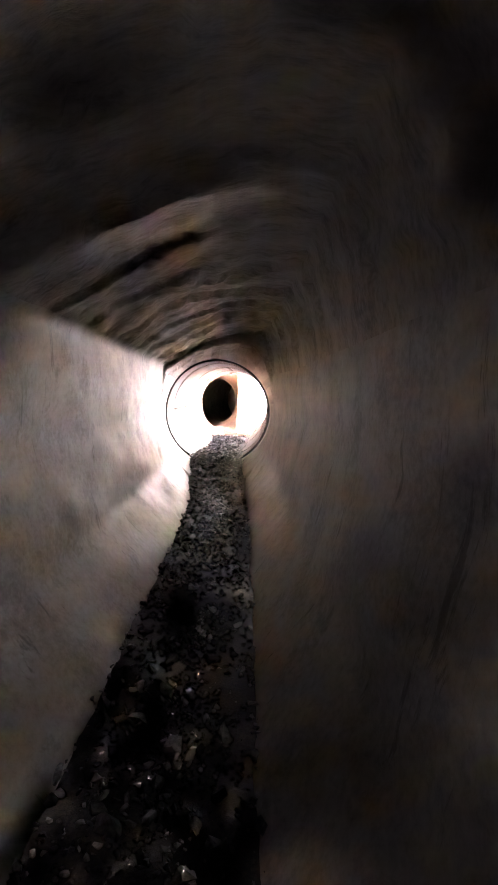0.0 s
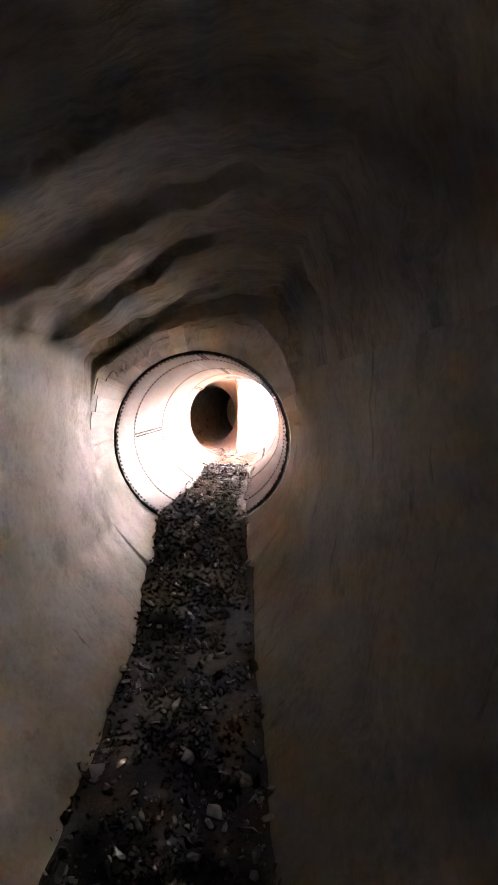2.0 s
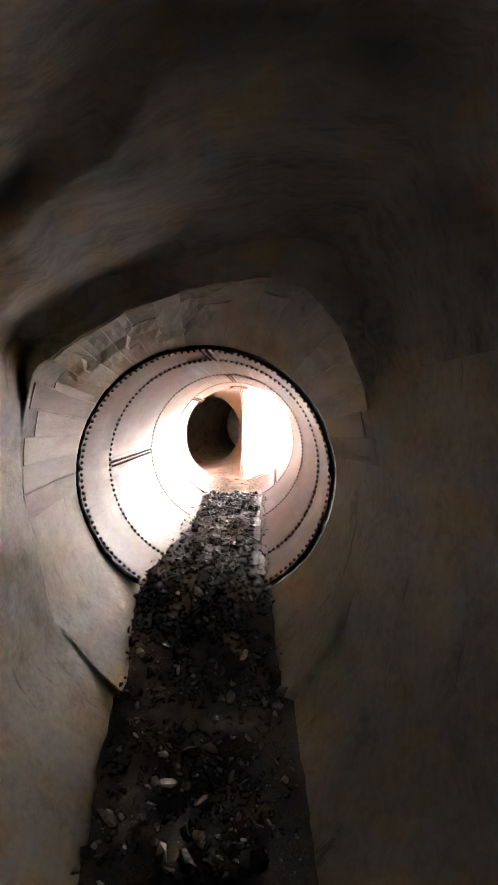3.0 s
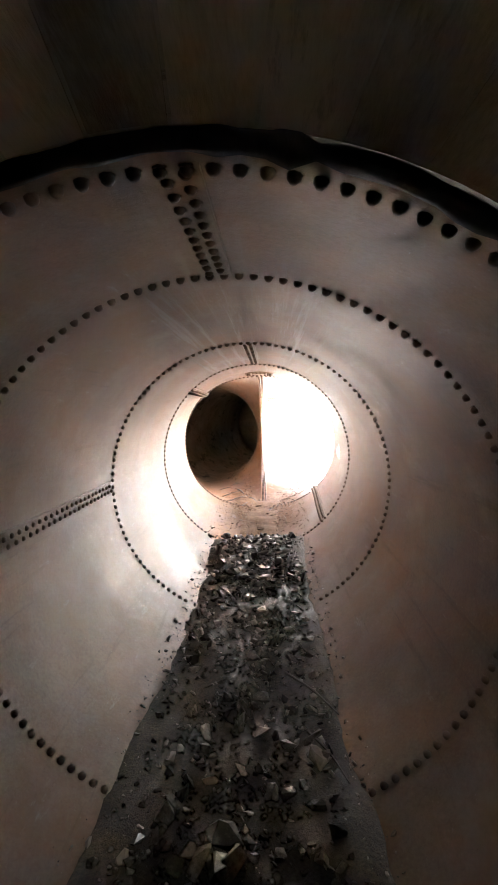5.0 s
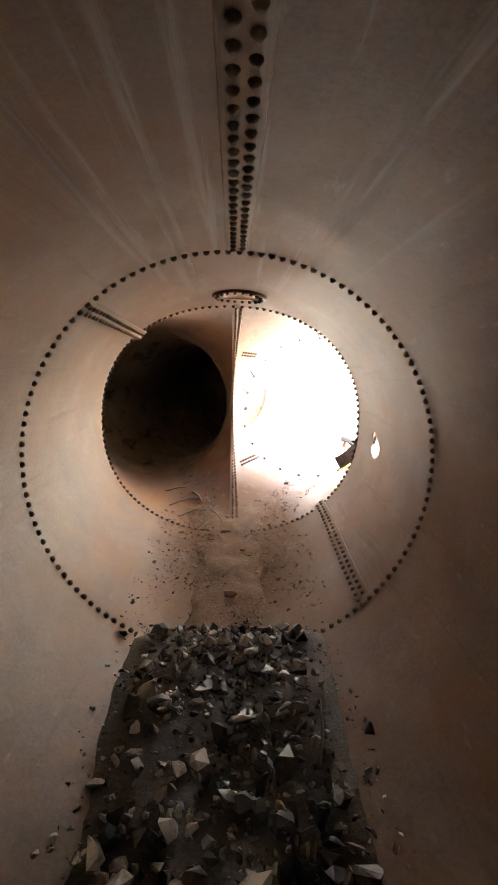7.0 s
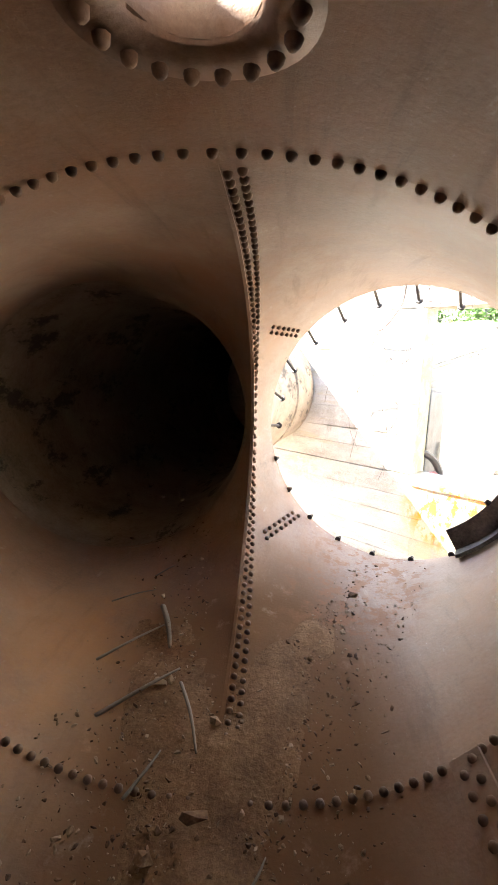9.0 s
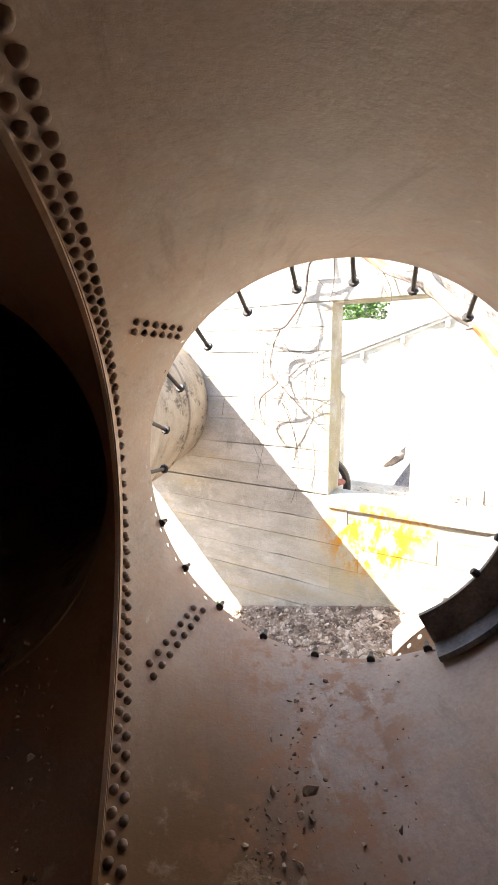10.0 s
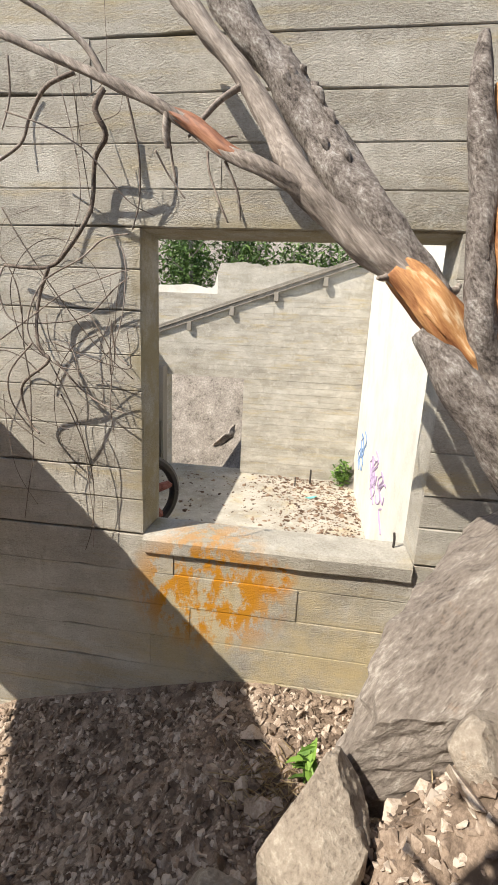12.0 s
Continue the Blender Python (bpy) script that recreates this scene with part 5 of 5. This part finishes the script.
for k, (r0, pts) in enumerate(STEMS):
    n = len(pts)
    vine([(u, o - 0.05 * math.sin(1.3 * i + k), z) for i, (u, o, z) in enumerate(pts)], [r0 * 1.45 * (1 - 0.45 * i / n) for i in range(n)])
rv = random.Random(12)
for k in range(26):
    u, z, o = rv.uniform(-0.95, -0.05), rv.uniform(1.0, 2.8), -rv.uniform(0.06, 0.4)
    if rv.random() < 0.45:
        u, z = rv.gauss(-0.32, 0.22), rv.gauss(1.25, 0.35)
    a = rv.uniform(0, 6.28)
    curl = rv.choice((-1, 1)) * rv.uniform(0.1, 0.75)
    step = rv.uniform(0.10, 0.24)
    pts = []
    for q in range(rv.randint(4, 8)):
        u2 = min(u, -0.03)
        pts.append((u2, min(o, -0.03), z))
        u += step * math.cos(a)
        z += step * math.sin(a) - 0.03
        o += rv.uniform(-0.04, 0.05)
        a += curl * rv.uniform(0.3, 1.3)
    r0 = rv.choice((0.0028, 0.0035, 0.0045, 0.006, 0.008))
    vine(pts, [r0 * (1 - 0.6 * i / len(pts)) for i in range(len(pts))], 5)


# ---- plants ----
def leaf_clump(name, centre, spread, count, size, mat, label, category, stems=0, kind=""):
    r = np.random.default_rng(int(abs(centre[0] * 991 + centre[1] * 31)) + count)
    vs, fs = [], []
    c = Vector(centre)
    for i in range(count):
        d = r.normal(size=3)
        d /= np.linalg.norm(d)
        p = c + Vector((d[0] * spread[0], d[1] * spread[1], d[2] * spread[2])) * float(r.uniform(0.25, 1)) 
        m = Euler((r.uniform(-0.9, 0.9), r.uniform(-0.9, 0.9), r.uniform(0, 6.28))).to_matrix()
        s = size * float(r.uniform(0.6, 1.3))
        b = len(vs)
        for q in ((-1, 0, 0), (-0.3, 0.36, 0.08), (0.5, 0.26, 0.06), (1, 0, -0.1), (0.5, -0.26, 0.06), (-0.3, -0.36, 0.08)):
            vs.append(tuple(p + m @ (Vector(q) * s)))
        fs += [(b, b + 1, b + 2, b + 3), (b, b + 3, b + 4, b + 5)]
    ob = data_object(name, vs, fs, mat)
    return ob


def plant(centre, spread, count, size, label):
    base = Vector(centre) - Vector((0, 0, spread[2]))
    th = empty("green_plant", base)
    tagged(th, label, "plant")
    ob = leaf_clump("leaves", centre, spread, count, size, LEAF, "", "")
    ob.parent = th
    ob.matrix_parent_inverse = Matrix.Translation(base).inverted()
    for k in range(4):
        a = 1.6 * k
        tip = Vector(centre) + Vector((spread[0] * 0.6 * math.cos(a), spread[1] * 0.6 * math.sin(a), spread[2] * 0.5))
        st = part("stem", tube([base - Vector((0, 0, 0.02)), base.lerp(tip, 0.5) + Vector((0, 0, 0.02)), tip], [0.006, 0.005, 0.003], 6), LEAF, th)
        st.matrix_parent_inverse = Matrix.Translation(base).inverted()


plant(on_wall(2.3, ROOM - 0.45, HALL_Z + 0.42), (0.36, 0.3, 0.42), 260, 0.085, "leafy green weed growing at the hall's back wall")
gz = ground_height(0.0, 10.55)
plant((0.0, 10.55, gz + 0.40), (0.46, 0.30, 0.42), 900, 0.036, "low bushy green weeds at the foot of the wall")
plant((0.66, 10.75, ground_height(0.66, 10.75) + 0.16), (0.09, 0.09, 0.17), 80, 0.03, "single sunlit green seedling by the wall")
plant((2.46, 8.62, ground_height(2.46, 8.62) + 0.16), (0.05, 0.08, 0.15), 10, 0.10, "few broad green leaves beside the boulder")
# dry grass by the rocks
vs, fs = [], []
for k in range(260):
    cx, cy = (2.25, 8.72) if k < 150 else (2.75, 7.9)
    p = Vector((rng.normal(cx, 0.12), rng.normal(cy, 0.12), 0))
    p.z = ground_height(p.x, p.y) + 0.02
    a, l = rng.uniform(0, 6.28), rng.uniform(0.06, 0.16)
    d = Vector((math.cos(a), math.sin(a), rng.uniform(0.1, 0.8))).normalized() * l
    w = Vector((-d.y, d.x, 0)).normalized() * 0.0022
    b = len(vs)
    vs += [tuple(p - w), tuple(p + w), tuple(p + d * 0.6 + w * 0.7), tuple(p + d + Vector((0, 0, -0.02))), tuple(p + d * 0.6 - w * 0.7)]
    fs += [(b, b + 1, b + 2, b + 3, b + 4)]
tagged(data_object("dry_grass", vs, fs, STRAW), "thin dry straw-coloured grass between the stones", "grass", kind="stuff")
# moss tufts on pipe and bark
for c, s in ((on_wall(-2.12, -0.25, 1.66), 0.11), (on_wall(-2.45, -0.35, 1.84), 0.09), (Vector((2.34, 8.90, 2.5)), 0.05)):
    ob = leaf_clump("moss_tuft", c, (s, s, s * 0.5), 120, 0.014, LEAF, "", "")
    tagged(ob, "yellow-green moss tuft clinging to the surface", "moss")


# hillside beyond the hall: rock face and trees
for k, (u, o, z, s) in enumerate(((-1.9, 14.9, -2.8, 0.9), (-1.2, 17.2, -1.4, 1.8), (-6.2, 17.0, -1.6, 2.2), (0.6, 17.2, -1.6, 1.9))):
    rock("cliff_rock", on_wall(u, o, z), (s, s * 0.8, s * 0.9), 60 + k, HILLROCK, "grey hillside rock face behind the hall", (0, -25, 30 * k), sub=5, rough=0.10)
for k in range(17):
    u, o = -9.5 + 1.0 * k + 0.4 * math.sin(k * 2.3), 20.0 + 1.8 * math.cos(k * 1.9)
    b = on_wall(u, o, 0)
    b.z = ground_height(b.x, b.y) - 0.1
    th = empty("hill_tree", b)
    tagged(th, "leafy green tree on the slope behind the hall", "tree", "trees on the hill")
    tr = part("trunk", tube([b, b + Vector((0.1, 0, 2.2)), b + Vector((0, 0.1, 5.0))], [0.16, 0.12, 0.04], 8), BARK, th)
    tr.matrix_parent_inverse = Matrix.Translation(b).inverted()
    for q in range(4):
        a = q * 2.1 + k
        li = part("limb", tube([b + Vector((0, 0, 1.4 + 0.7 * q)), b + Vector((1.0 * math.cos(a), 1.0 * math.sin(a), 2.2 + 0.7 * q))], [0.05, 0.015], 6), BARK, th)
        li.matrix_parent_inverse = Matrix.Translation(b).inverted()
    cr = leaf_clump("crown", b + Vector((0, 0, 2.8)), (1.5, 1.5, 2.8), 1500, 0.13, WOODS, "", "")
    cr.parent = th
    cr.matrix_parent_inverse = Matrix.Translation(b).inverted()

# ---- bolts left in the outlet flange ----
for k in range(22):
    a = radians(103 + 360 / 22 * k)
    ray = FU * math.cos(a) + FV * math.sin(a)
    up = math.sin(a)
    root = FC + ray * (RF + 0.022)
    low = up < -0.25
    droop = 0.0 if low else 0.48 * smooth01((up + 0.3) / 0.8)
    d = (FN - Vector((0, 0, 1)) * droop + Vector((0.03 * math.sin(k * 7), 0, 0.02 * math.cos(k * 5)))).normalized()
    back, ahead = (0.014, 0.03) if low else (0.095, 0.19)
    if -58 < math.degrees(math.atan2(math.sin(a), math.cos(a))) < 4:
        continue
    th = empty("flange_bolt", root)
    tagged(th, "long rusty square-shanked bolt hanging loose in the flange" if not low else "rusted nut and bolt still in the flange", "bolt", "outlet flange bolts")
    inv = Matrix.Translation(root).inverted()
    if low:
        root = root - ray * 0.03
    sh = part("shank", tube([root - d * back, root + d * ahead], [0.0105, 0.0105], 10, steps=1), DARKIRON, th)
    sh.matrix_parent_inverse = inv
    e = root + d * ahead if not low else root - d * (back + 0.012)
    hd = part("head", tube([e, e + d * 0.010, e + d * 0.022], [0.021, 0.027, 0.018] if not low else [0.02, 0.02, 0.016], 8, steps=1), DARKIRON, th, "flared bolt head" if not low else "")
    hd.matrix_parent_inverse = inv
# two bolts stand on the loose flange angle
for a in (-34, -20, -6):
    ray = FU * math.cos(radians(a)) + FV * math.sin(radians(a))
    p = FC + ray * (RF - 0.165) - FN * 0.03
    bm = tube([p, p - ray * 0.03], [0.02, 0.016], 8, steps=1)
    ob = part("nut", bm, DARKIRON, flange_piece)
    ob.matrix_parent_inverse = Matrix.Translation(flange_piece.location).inverted()

# the nearest rivets, each a piece of the penstock
for p, nrm in near:
    ob = new("rivet", RIVET_MESH)
    ob.matrix_world = Matrix.Translation(p) @ nrm.to_track_quat("Z", "Y").to_matrix().to_4x4()
    ob.parent = penstock
